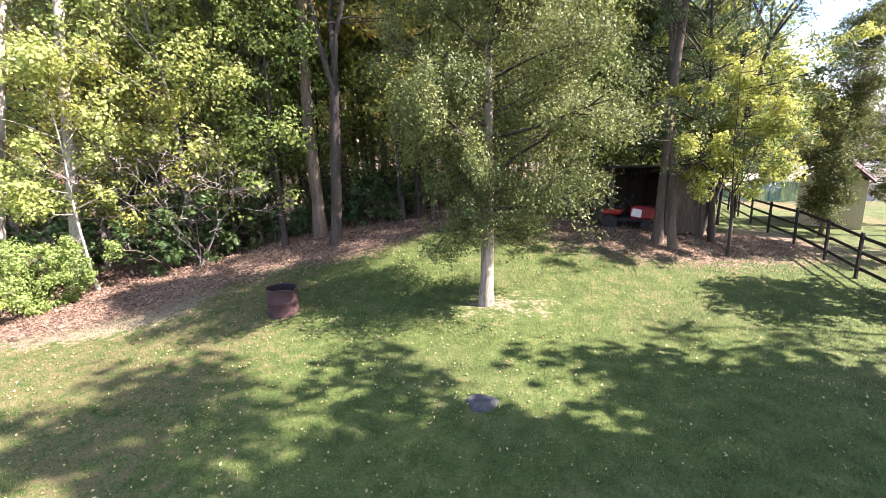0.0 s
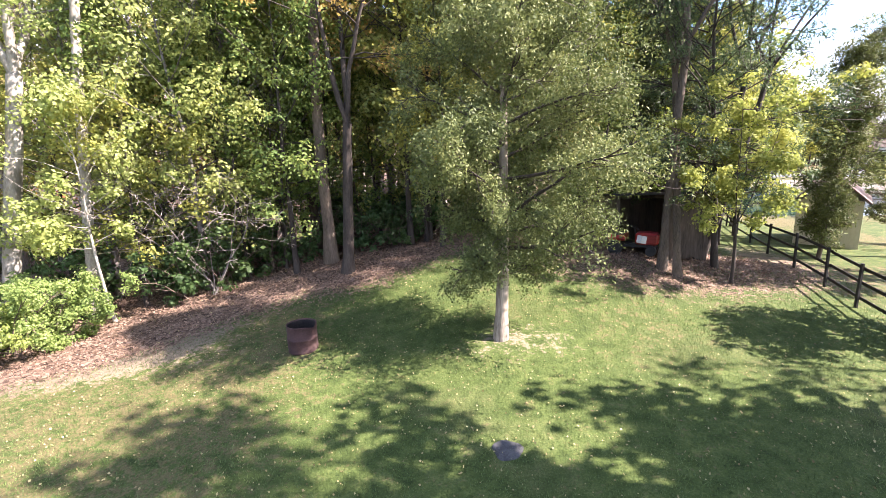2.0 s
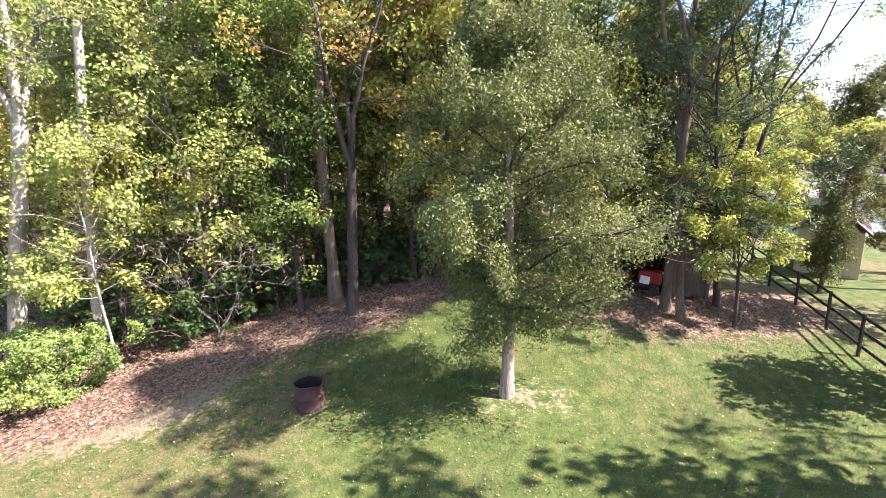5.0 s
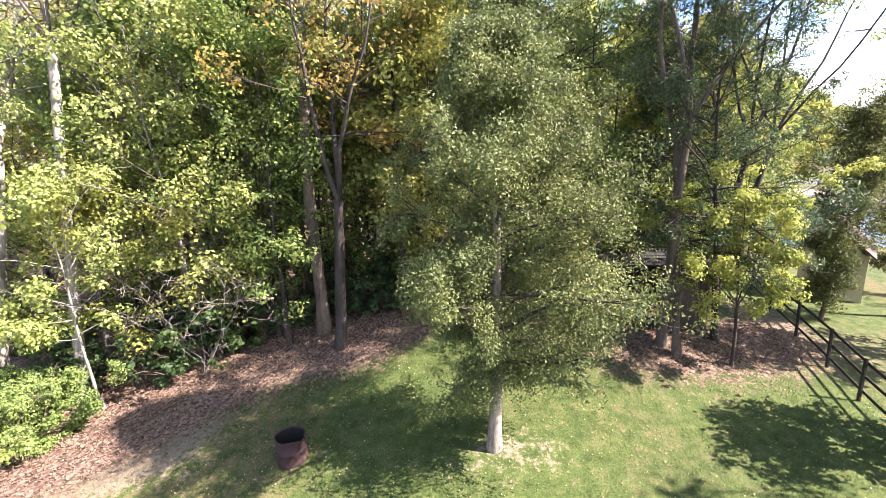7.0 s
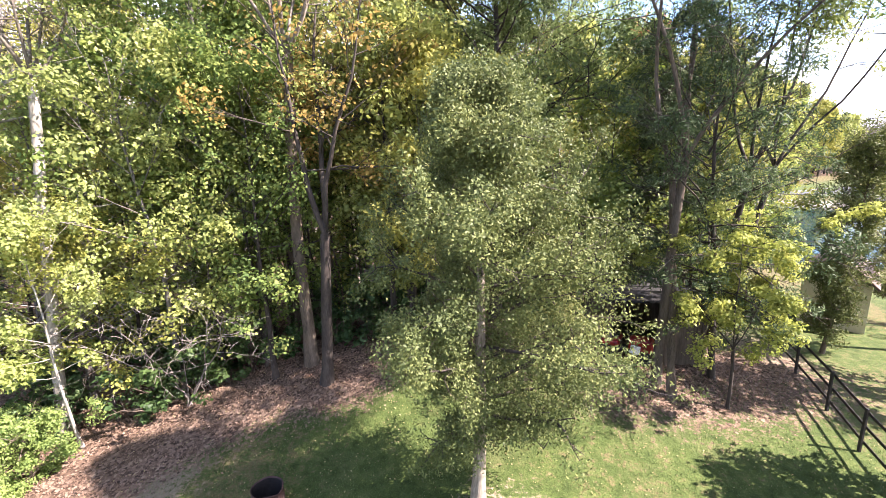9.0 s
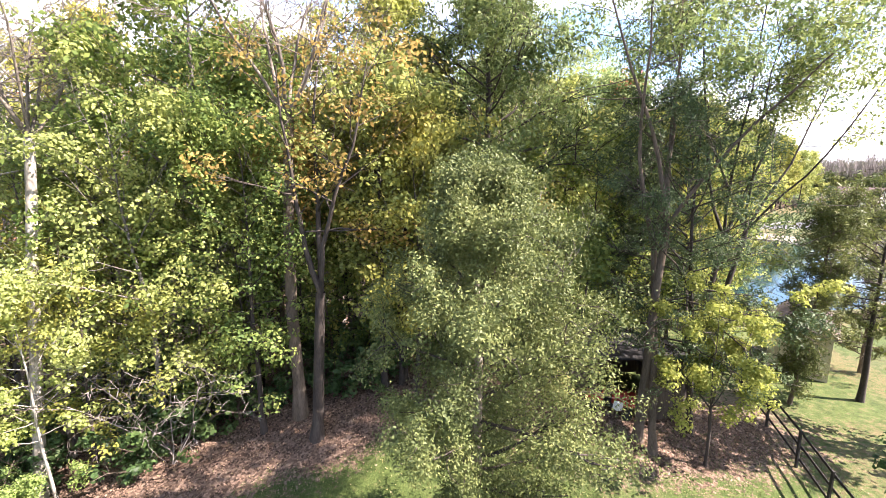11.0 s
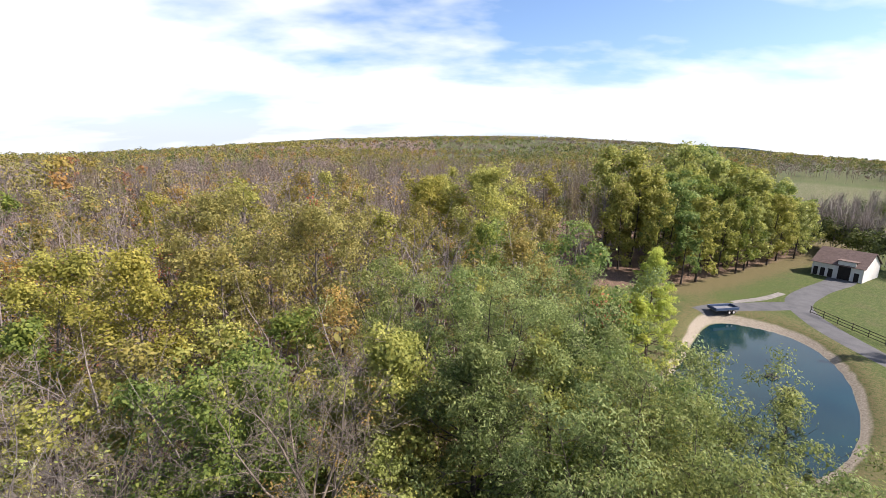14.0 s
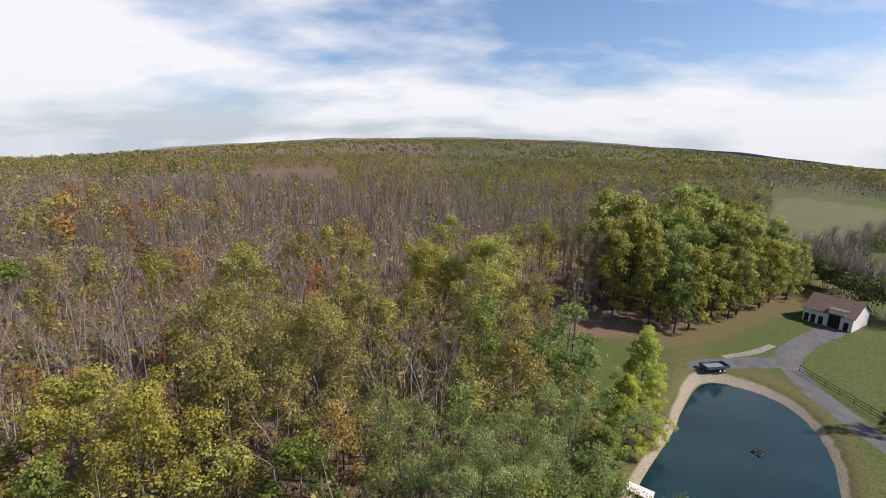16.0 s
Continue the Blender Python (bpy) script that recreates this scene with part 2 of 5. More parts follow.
class Tree:
    """Wood and leaf anchors of one tree, in its own coordinates."""

    def __init__(self, seed):
        self.rng = np.random.default_rng(seed)
        self.wood, self.tips = Geo(), []

    def line(self, path, r0, r1, sides, power=1.0):
        t = np.linspace(0, 1, len(path)) ** power
        tube(self.wood, path, r0 + (r1 - r0) * t, sides)

    def trunk(self, h, r, lean=(0, 0), wander=0.03, sides=8, flare=1.5, steps=9, top=0.15):
        p = bough(self.rng, (0, 0, -0.15), (lean[0], lean[1], 1), h, steps, wander, 0.05)
        t = np.linspace(0, 1, len(p))
        radii = r * (1 - (1 - top) * t)
        radii[0] *= flare
        tube(self.wood, p, radii, sides)
        return p

    def at(self, path, f):
        x = f * (len(path) - 1)
        i = min(int(x), len(path) - 2)
        return path[i] + (path[i + 1] - path[i]) * (x - i)

    def branches(self, path, r, count, f0, f1, reach, up=(0.2, 0.9), sub=3, shape="round", sides=4, twig=0, droop=0.0, tipspread=0.5):
        """Boughs off a stem between its fractions f0 and f1, each with side shoots; the outer parts bear leaves."""
        rng = self.rng
        az = rng.uniform(0, 6.28)
        for i in range(count):
            g = (i + rng.uniform(0.1, 0.9)) / count
            f = f0 + (f1 - f0) * g
            az += 2.4 + rng.uniform(-0.5, 0.5)
            size = {"round": math.sqrt(max(0.05, 1 - (2 * g - 0.85) ** 2 * 0.75)), "cone": 1.05 - g * 0.9, "vase": 0.45 + 0.55 * g, "even": 1.0, "column": 0.75 + 0.5 * math.sin(3.0 * g), "lifted": 0.15 + math.sin(3.14 * (0.08 + 0.92 * g) ** 0.75)}[shape]
            ln = reach * size * rng.uniform(0.75, 1.2)
            elev = up[0] + (up[1] - up[0]) * g + rng.uniform(-0.15, 0.15)
            start = self.at(path, f)
            b = bough(rng, start, heading(az, elev), ln, 5, 0.13, 0.04 - droop)
            rb = max(0.012, r * (1 - 0.75 * f) * 0.42)
            self.line(b, rb, rb * 0.25, sides)
            self.tips += [b[3], b[4], b[5]] + ([b[1], b[2], b[2]] if shape in ("column", "lifted") else [])
            for k in range(sub):
                q = self.at(b, rng.uniform(0.3, 0.95))
                d = unit(b[-1] - b[0] + rng.normal(size=3) * ln * 0.45)
                s = bough(rng, q, d, ln * rng.uniform(0.3, 0.55), 3, 0.2, 0.03 - droop)
                self.line(s, rb * 0.45, rb * 0.14, 3)
                self.tips += [s[1], s[2], s[3]]
                for _ in range(twig):
                    q2 = self.at(s, rng.uniform(0.2, 1.0))
                    e = bough(rng, q2, unit(s[-1] - s[0] + rng.normal(size=3) * ln * 0.3), ln * rng.uniform(0.14, 0.3), 2, 0.25, 0.05)
                    self.line(e, max(rb * 0.24, 0.011), 0.005, 3)
                    self.tips.append(e[-1])

    def cloud(self, n, spread, keep=1.0, per=56):
        """n leaf places in uneven, fairly solid clumps round the tips, and the way each faces."""
        rng = self.rng
        tips = np.array(self.tips)
        if keep < 1:
            tips = tips[rng.random(len(tips)) < keep]
        k = max(6, min(n // 7, max(110, n // per)))
        core = tips[rng.integers(len(tips), size=k)] + rng.normal(size=(k, 3)) * spread * 0.3
        big = 0.95 * spread * rng.uniform(0.5, 1.45, k)
        weight = big ** 2
        pick = rng.choice(k, n, p=weight / weight.sum())
        way = unit(rng.normal(size=(n, 3)) + np.array([0, 0, 0.25]))
        far = big[pick] * (0.3 + 0.75 * rng.random(n) ** 0.6)
        stray = np.where(rng.random(n) < 0.1, 1.35, 1.0)
        tilt = rng.normal(size=(k, 2)) * 0.3                 # each clump is a tilted, flattened pad
        off = way * (far * stray)[:, None] * np.array([1, 1, 0.66])
        off[:, 2] += off[:, 0] * tilt[pick, 0] + off[:, 1] * tilt[pick, 1]
        return core[pick] + off, way


def part(name, mesh, parent, label=""):
    ob = new(name, mesh)
    ob.parent = parent
    return tagged(ob, label=label)


def thing(name, m, label, category, group="", kind=""):
    ob = new(name)
    ob.matrix_basis = m
    ob.empty_display_size = 0.2
    return tagged(ob, label, category, group, kind)


def bm_part(name, bm, mat, parent, label="", m=None, smooth=False):
    me = bpy.data.meshes.new(name)
    if m is not None:
        bmesh.ops.transform(bm, matrix=m, verts=bm.verts)
    bm.normal_update()
    bm.to_mesh(me)
    bm.free()
    me.materials.append(mat)
    if smooth:
        me.polygons.foreach_set("use_smooth", np.ones(len(me.polygons), dtype=bool))
    return part(name, me, parent, label)


def box(sx, sy, sz, bevel=0.01, at=(0, 0, 0)):
    """A bevelled box that stands on at."""
    bm = bmesh.new()
    bmesh.ops.create_cube(bm, size=1.0, matrix=Matrix.Translation((at[0], at[1], at[2] + sz / 2)) @ Matrix.Diagonal((sx, sy, sz, 1)))
    if bevel:
        bmesh.ops.bevel(bm, geom=bm.edges[:], offset=bevel, segments=1, affect="EDGES")
    return bm


def finish_tree(tree, name, label, bark, leaf_mat, leaf_n, leaf_size, spread, m=Matrix(), keep=1.0, crown_label="", hang=None, aspect=0.62, flat=0.7, group="", category="tree", stem=None, stem_bark=None):
    ob = thing(name, m, label, category, group)
    if stem is not None:
        part("trunk", stem.mesh("trunk", stem_bark or bark, True), ob)
    part("trunk" if stem is None else "branching", tree.wood.mesh("trunk", bark, True), ob)
    if leaf_n:
        g = Geo()
        c, way = tree.cloud(leaf_n, spread, keep)
        leaves(g, tree.rng, c, leaf_size, aspect, flat, hang, way)
        part("crown", g.mesh("crown", leaf_mat), ob, crown_label)
    return ob


# ---- the ground ----
def smooth(a, b, x):
    t = np.clip((x - a) / (b - a), 0, 1)
    return t * t * (3 - 2 * t)


POND_C, POND_W, POND_A, POND_B, WATER = np.array([39.2, 46.0]), radians(48.4), 19.0, 8.1, -1.25


def pond_r(x, y):
    """1 on the shore of the pond, less inside."""
    dx, dy = x - POND_C[0], y - POND_C[1]
    a, b = dx * math.cos(POND_W) + dy * math.sin(POND_W), -dx * math.sin(POND_W) + dy * math.cos(POND_W)
    b = b - 0.0072 * a * a
    return (np.abs(a / POND_A) ** 3 + np.abs(b / POND_B) ** 3) ** (1 / 3)


def grove_edge(x):
    """The front of the grove of tall trees before the barn."""
    return 80 + 0.55 * np.maximum(np.asarray(x, float) - 50, 0)


def skyline(az):
    """How high the far country rises, as an angle: a broad swell ahead that falls away to both sides."""
    return np.radians(np.maximum(1.25 + 1.27 * az - 4.9 * az ** 2, -4.0))


def height(x, y):
    x, y = np.asarray(x, float), np.asarray(y, float)
    back = np.where(y > 16.5, 28.0, 5.0)
    z = -0.45 + 1.5 * np.exp(-((x - 1) / 9) ** 2 - ((y - 16.5) / back) ** 2) + 1.6 * np.exp(-((x - 15) / 26) ** 2 - ((y - 82) / 20) ** 2)
    z = z - 1.0 * (1 - smooth(0.98, 1.22, pond_r(x, y))) - 1.6 * (1 - smooth(0.6, 1.0, pond_r(x, y)))
    d = np.hypot(x, y)
    far = smooth(400, 1700, d) * (y > 0)
    z = z + far * (12 + d * np.tan(skyline(np.arctan2(x, np.maximum(y, 1)))) + 5 * np.sin(x / 310.0) * np.sin(y / 270.0 + 1))
    near = np.exp(-((x - 1) / 22) ** 2 - ((y - 12) / 16) ** 2)
    return z + 0.035 * near * (np.sin(x * 1.1 + 0.4) * np.sin(y * 0.9) + 0.5 * np.sin(x * 2.7) * np.sin(y * 2.3 + 1))


def ground_at(x, y):
    return float(height(x, y))


def forest_edge(x):
    """How far the lawn reaches, in y, at x."""
    x = np.asarray(x, float)
    left = 10.2 + 0.0 * x + 4.3 * smooth(-10.5, -4.0, x) + 2.2 * smooth(-3.5, 1.0, x)
    return left + 26.0 * smooth(2.2, 6.0, x) + 40 * smooth(8, 22, x)


def graded(lo, hi, fine_lo, fine_hi, step, grow, cap_to):
    a = list(np.arange(fine_lo, fine_hi + step, step))
    d, x = step, a[-1]
    while x < hi:
        d = min(d * grow, 1.1) if x < cap_to else d * grow
        x += d
        a.append(x)
    d, x, b = step, a[0], []
    while x > lo:
        d *= grow
        x -= d
        b.append(x)
    return np.array(b[::-1] + a)


xs, ys = graded(-4300, 4300, -13, 15, 0.5, 1.07, 62), graded(-400, 4300, 3.5, 20, 0.5, 1.065, 68)
gx, gy = np.meshgrid(xs, ys)
gz = height(gx, gy)
gi, gj = np.meshgrid(np.arange(len(ys) - 1), np.arange(len(xs) - 1), indexing="ij")
w0 = gi * len(xs) + gj
geo = Geo()
geo.add(np.stack([gx, gy, gz], -1).reshape(-1, 3), np.stack([w0, w0 + 1, w0 + 1 + len(xs), w0 + len(xs)], -1).reshape(-1, 4))

# which cover lies where: lawn, leaf litter under the trees, bare soil and sand
edge = forest_edge(gx)
inwood = smooth(-3.2, 0.0, gy - edge) * 1.1
glade = np.exp(-((gx - 8.0) / 5.5) ** 2 - ((gy - 14.8) / 2.6) ** 2) * 1.25
path_edge = np.exp(-((gy - (edge - 1.5)) / 0.9) ** 2) * (gx < 0) * smooth(-14, -6.0, -np.abs(gx + 8))
grove = smooth(-2.0, 4.0, gy - (grove_edge(gx) - 4.0 * (gx < 40))) * smooth(18, 24, gx) * (1 - smooth(150, 170, gy)) * (gx < 100)
litter = np.clip(np.maximum.reduce([inwood * (gx < 24), glade, grove * 0.85]), 0, 1)
litter = np.where((gx < -60) & (gy < 200), 1.0, litter)
fields = smooth(0.78, 0.82, gx / np.maximum(gy, 1)) * smooth(0, 14, gx - 105) * smooth(0, 12, 340 - gx) * smooth(0, 14, gy - (0.62 * gx + 62)) * smooth(0, 14, 0.62 * gx + 185 - gy)
fields = np.maximum(fields, 0.3 * (gx > -0.38 * gy) * (gx < -0.19 * gy) * smooth(0, 10, gy - 285) * smooth(0, 10, 560 - gy))
litter = np.clip(litter + 0.35 * (gy > 160) * (1 - fields), 0, 1) * (1 - fields)
# leaf-browned lawn; the term past x = 10.5 also paints in dappled shade
fallen = (gx < 19) * (gy < 16) * (0.2 + 0.34 * smooth(-1.5, -5.0, gx) + 0.16 * np.exp(-((gx - 4.0) / 3.0) ** 2 - ((gy - 10.5) / 2.0) ** 2)) + 0.3 * smooth(10.5, 12, gx) * smooth(10, 13, gy) * (gy < 34) * (gx < 22) + (gx > 19) * (0.62 * smooth(-9, -1, gy - grove_edge(gx)) * (gy < 130) * smooth(30, 50, gx) + 0.3 * smooth(0.4, 0.0, np.abs(pond_r(gx, gy) - 1.25)) + 0.26)
bare = np.clip(np.exp(-((gx - 1.5) / 1.6) ** 2 - ((gy - 9.8) / 0.9) ** 2) * 0.52 + path_edge * 0.42 + np.exp(-((gx + 8.7) / 2.8) ** 2 - ((gy - 10.2) / 1.3) ** 2) * 0.95
               + 0.75 * np.exp(-((gx - 12.5) / 1.5) ** 2 - ((gy - 16.5) / 3.0) ** 2) + 0.5 * np.exp(-((gx - 5.0) / 1.6) ** 2 - ((gy - 13.6) / 0.5) ** 2), 0, 1)
shore = np.exp(-((pond_r(gx, gy) - 1.07) / 0.075) ** 2)
bare = np.clip(bare + fields * 0.42, 0, 1)


def ground_material():
    m, n = material("lawn_and_litter")
    pos = n.n("ShaderNodeTexCoord").outputs["Object"]

    def field(name):
        return n.n("ShaderNodeAttribute", attribute_name=name).outputs["Fac"]

    fine, mid, big, tuft = n.noise(pos, 28.0, 4.0), n.noise(pos, 3.0, 4.0), n.noise(pos, 0.25, 5.0), n.noise(pos, 9.0, 3.0, 0.7)
    grass = n.ramp(n.math("ADD", n.math("MULTIPLY", fine, 0.5), n.math("MULTIPLY", mid, 0.5)), [(0.33, (0.02, 0.033, 0.008)), (0.5, (0.05, 0.071, 0.018)), (0.68, (0.102, 0.124, 0.037))])
    dry = n.ramp(fine, [(0.3, (0.05, 0.045, 0.022)), (0.7, (0.112, 0.097, 0.054))])
    grass = n.mix(n.ramp(n.math("ADD", n.math("MULTIPLY", big, 0.7), n.math("MULTIPLY", mid, 0.3)), [(0.5, (0, 0, 0)), (0.66, (0.432, 0.432, 0.432))]), grass, dry)
    leafy = n.ramp(n.n("ShaderNodeTexVoronoi", {"Vector": pos, "Scale": 14.0}).outputs["Color"], [(0.1, (0.036, 0.024, 0.018)), (0.45, (0.105, 0.07, 0.05)), (0.7, (0.175, 0.12, 0.088)), (0.95, (0.25, 0.185, 0.138))])
    leafy = n.mix(n.ramp(mid, [(0.4, (0, 0, 0)), (0.7, (0.36, 0.36, 0.36))]), leafy, (0.052, 0.031, 0.018))
    soil = n.ramp(n.math("ADD", n.math("MULTIPLY", tuft, 0.6), n.math("MULTIPLY", fine, 0.4)), [(0.3, (0.094, 0.072, 0.048)), (0.7, (0.216, 0.176, 0.122))])
    sand = n.ramp(n.noise(pos, 5.0, 5.0, 0.7), [(0.3, (0.108, 0.094, 0.072)), (0.7, (0.302, 0.266, 0.209))])
    torn = n.math("MULTIPLY", n.math("SUBTRACT", tuft, 0.5), 1.5)
    torn2 = n.math("MULTIPLY", n.math("SUBTRACT", mid, 0.5), 1.0)
    def edge_of(name):
        return n.ramp(n.math("ADD", n.math("ADD", field(name), torn), torn2), [(0.38, (0, 0, 0)), (0.62, (1, 1, 1))])
    grass = n.mix(n.math("MULTIPLY", edge_of("fallen"), 0.8), grass, n.ramp(fine, [(0.3, (0.058, 0.045, 0.02)), (0.7, (0.144, 0.115, 0.058))]))
    colour = n.mix(edge_of("bare"), grass, soil)
    colour = n.mix(edge_of("litter"), colour, leafy)
    colour = n.mix(n.ramp(field("shore"), [(0.35, (0, 0, 0)), (0.6, (1, 1, 1))]), colour, sand)
    relief = n.n("ShaderNodeBump", {"Strength": 0.6, "Distance": 0.05, "Height": n.math("ADD", n.math("MULTIPLY", fine, 0.5), tuft)}).outputs[0]
    finish(n, n.n("ShaderNodeBsdfPrincipled", {"Base Color": colour, "Roughness": 0.9, "Normal": relief, "Specular IOR Level": 0.15}).outputs[0])
    return m


ground_mesh = geo.mesh("ground", ground_material(), True)
for key, values in (("litter", litter), ("bare", bare), ("shore", shore), ("fallen", fallen)):
    ground_mesh.attributes.new(key, "FLOAT", "POINT").data.foreach_set("value", values.astype(np.float32).ravel())
tagged(new("ground", ground_mesh), "mown lawn with dry patches running into brown leaf litter under the trees", "ground", kind="structure")


# ---- pond, drive ----
def water_material():
    m, n = material("pond_water")
    pos = n.n("ShaderNodeTexCoord").outputs["Object"]
    deep = n.ramp(n.noise(pos, 0.12, 3.0), [(0.3, (0.004, 0.018, 0.025)), (0.7, (0.006, 0.028, 0.035))])
    ripple = n.n("ShaderNodeBump", {"Strength": 0.06, "Distance": 0.05, "Height": n.noise(pos, 2.2, 4.0)}).outputs[0]
    finish(n, n.n("ShaderNodeBsdfPrincipled", {"Base Color": deep, "Roughness": 0.05, "IOR": 1.33, "Normal": ripple}).outputs[0])
    return m


geo = Geo()
ring = np.arange(96) * 2 * np.pi / 96
scale_r = np.ones(96)
for _ in range(30):
    px, py = POND_C[0] + np.cos(ring) * 16 * scale_r, POND_C[1] + np.sin(ring) * 16 * scale_r
    scale_r *= 1.06 / pond_r(px, py)
rows_r = np.linspace(0.0003, 1, 9)
verts = np.stack([np.stack([POND_C[0] + np.cos(ring) * 16 * scale_r * k, POND_C[1] + np.sin(ring) * 16 * scale_r * k, np.full(96, WATER)], -1) for k in rows_r]).reshape(-1, 3)
ri, rj = np.meshgrid(np.arange(8), np.arange(96), indexing="ij")
geo.add(verts, np.stack([ri * 96 + rj, ri * 96 + (rj + 1) % 96, (ri + 1) * 96 + (rj + 1) % 96, (ri + 1) * 96 + rj], -1).reshape(-1, 4))
tagged(new("water", geo.mesh("water", water_material(), True)), "still blue-green pond mirroring the trees on its bank", "pond", kind="structure")

ASPHALT = surface("worn_asphalt", (0.048, 0.05, 0.053), (0.097, 0.099, 0.103), 0.5, 1.0, 0.9, 0.3, fine=40.0)
GRAVEL = surface("pale_gravel", (0.105, 0.1, 0.092), (0.215, 0.205, 0.19), 1.2, 1.0, 0.95, 0.5, fine=20.0)


def strip(name, stops, mat, label, category, lift=0.03, cross=6):
    """A lane of changing width along a smooth line: stops of x, y, width."""
    s = np.array(stops, float)
    t, tt = np.arange(len(s)), np.linspace(0, len(s) - 1, 12 * (len(s) - 1) + 1)
    seg = np.clip(tt.astype(int), 0, len(s) - 2)
    f = tt - seg
    p0, p1, p2, p3 = s[np.maximum(seg - 1, 0)], s[seg], s[seg + 1], s[np.minimum(seg + 2, len(s) - 1)]
    f = f[:, None]
    c = 0.5 * ((2 * p1) + (p2 - p0) * f + (2 * p0 - 5 * p1 + 4 * p2 - p3) * f ** 2 + (3 * p1 - p0 - 3 * p2 + p3) * f ** 3)
    d = unit(np.gradient(c[:, :2], axis=0))
    nrm = np.stack([-d[:, 1], d[:, 0]], -1)
    k = np.linspace(-0.5, 0.5, cross)
    wob = 1 + 0.05 * np.sin(tt * 3.1)[:, None]
    xy = c[:, None, :2] + nrm[:, None] * (k[None, :, None] * (c[:, 2:3] * wob)[:, None])
    z = height(xy[..., 0], xy[..., 1]) + lift * (1 - (np.abs(k) > 0.49) * 1.6)[None]
    g = Geo()
    i, j = np.meshgrid(np.arange(len(c) - 1), np.arange(cross - 1), indexing="ij")
    w1 = i * cross + j
    g.add(np.concatenate([xy, z[..., None]], -1).reshape(-1, 3), np.stack([w1, w1 + 1, w1 + 1 + cross, w1 + cross], -1).reshape(-1, 4))
    return tagged(new(name, g.mesh(name, mat, True)), label, category, kind="structure")


strip("driveway", [(54, 24, 4.0), (57.5, 42, 4.2), (58.4, 52, 4.2), (60.3, 62, 4.2), (64.5, 70.5, 4.6), (73, 77, 4.8), (83, 82.5, 5.5), (86.5, 85.5, 5.0)], ASPHALT, "grey asphalt drive winding past the pond to the barn", "driveway")
strip("gravel_spur", [(44.5, 66.8, 3.2), (50, 68.4, 4.2), (57, 69.0, 4.6), (63, 69.5, 4.0)], ASPHALT, "grey gravelled parking spur beside the pond", "driveway", 0.022)
strip("gravel_strip", [(53, 71.0, 1.2), (60, 73.0, 1.7), (66, 76.0, 1.5)], GRAVEL, "strip of pale concrete and gravel along the drive", "driveway", 0.018)


# ---- trees near the lawn ----
def put(x, y, rz=0.0, dz=0.0, s=1.0):
    return pose(x, y, ground_at(x, y) + dz, 0, 0, rz) @ Matrix.Scale(s, 4)


def cedar(seed, h, r, reach, base_f, leaf_n, m, label, lean=(0, 0), leaf=LEAF_CEDAR, size=0.1, bark=BARK_CEDAR, count=46, spread=0.2, shape="column", name="cedar_tree", aspect=0.2, lop=1.0):
    t = Tree(seed)
    p = t.trunk(h, r, lean, 0.025, 10, 1.25, 12, 0.12)
    stem, t.wood = t.wood, Geo()
    t.branches(p, r, count, base_f, 0.99, reach, (0.18 if shape == "lifted" else 0.08, 0.8), 5, shape, 4, 2, 0.03)
    if shape in ("column", "lifted"):
        for k in range(count * 4):                           # sprays close to the stem
            f = base_f + (1 - base_f) * t.rng.random()
            t.tips.append(t.at(p, f) + heading(t.rng.uniform(0, 6.3), 0.0) * reach * t.rng.uniform(0.12, 0.45) + np.array([0, 0, -0.15]))
    for k in range(7):                                     # dead snags on the lower trunk
        q = t.at(p, t.rng.uniform(base_f * 0.75, base_f * 2.2))
        t.line(bough(t.rng, q, heading(t.rng.uniform(0, 6.3), 0.05), t.rng.uniform(0.4, 1.3), 4, 0.2), 0.016, 0.005, 3)
    def lopsided(v):                                       # one side of the crown is thinner than the other
        v = np.array(v)
        v[:, 0] = np.where(v[:, 0] < 0, v[:, 0] * lop, v[:, 0] * (2.0 - lop) ** 0.5)
        return v

    t.wood.v = [lopsided(v) for v in t.wood.v]
    ob = thing(name, m, label, "tree")
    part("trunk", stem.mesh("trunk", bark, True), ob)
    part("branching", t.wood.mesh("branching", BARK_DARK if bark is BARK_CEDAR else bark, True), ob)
    g = Geo()
    c, way = t.cloud(leaf_n, spread * 1.35, 1.0, 80)
    c = lopsided(c)
    leaves(g, t.rng, c, size, aspect, 0.35, way * 0.7 + np.array([0.0, 0.0, -0.15]), way)
    part("crown", g.mesh("crown", leaf), ob, "feathery grey-green sprays")
    return ob


cedar(11, 9.3, 0.165, 2.25, 0.21, 170000, put(0.97, 9.9), "red cedar with a pale stringy trunk and drooping grey-green crown", (0.05, 0.0), count=46, spread=0.26, size=0.036, aspect=0.45, lop=0.7, shape="lifted")
cedar(12, 15.3, 0.24, 3.4, 0.2, 42000, put(2.4, 18.2), "tall dark pine standing behind the cedar", (0.0, 0.0), LEAF_PINE, 0.1, BARK_DARK, 60, 0.42, "lifted", "pine_tree", 0.3)
cedar(13, 8.6, 0.08, 0.8, 0.12, 30000, put(14.75, 16.9), "slim red cedar standing by the board fence", (0.01, 0.01), LEAF_CEDAR, 0.06, BARK_BROWN, 64, 0.24, aspect=0.32)
cedar(14, 12.0, 0.2, 2.6, 0.12, 16000, put(9.6, 19.2), "dark dense conifer behind the open shed", (0, 0), LEAF_DARK, 0.13, BARK_DARK, 48, 0.26, "cone", "pine_tree")
cedar(15, 9.0, 0.13, 1.4, 0.35, 6000, put(18.0, 17.1), "leaning dark cedar at the garden's edge", (0.1, 0.06), LEAF_CEDAR, 0.1, BARK_DARK, 56, 0.22)
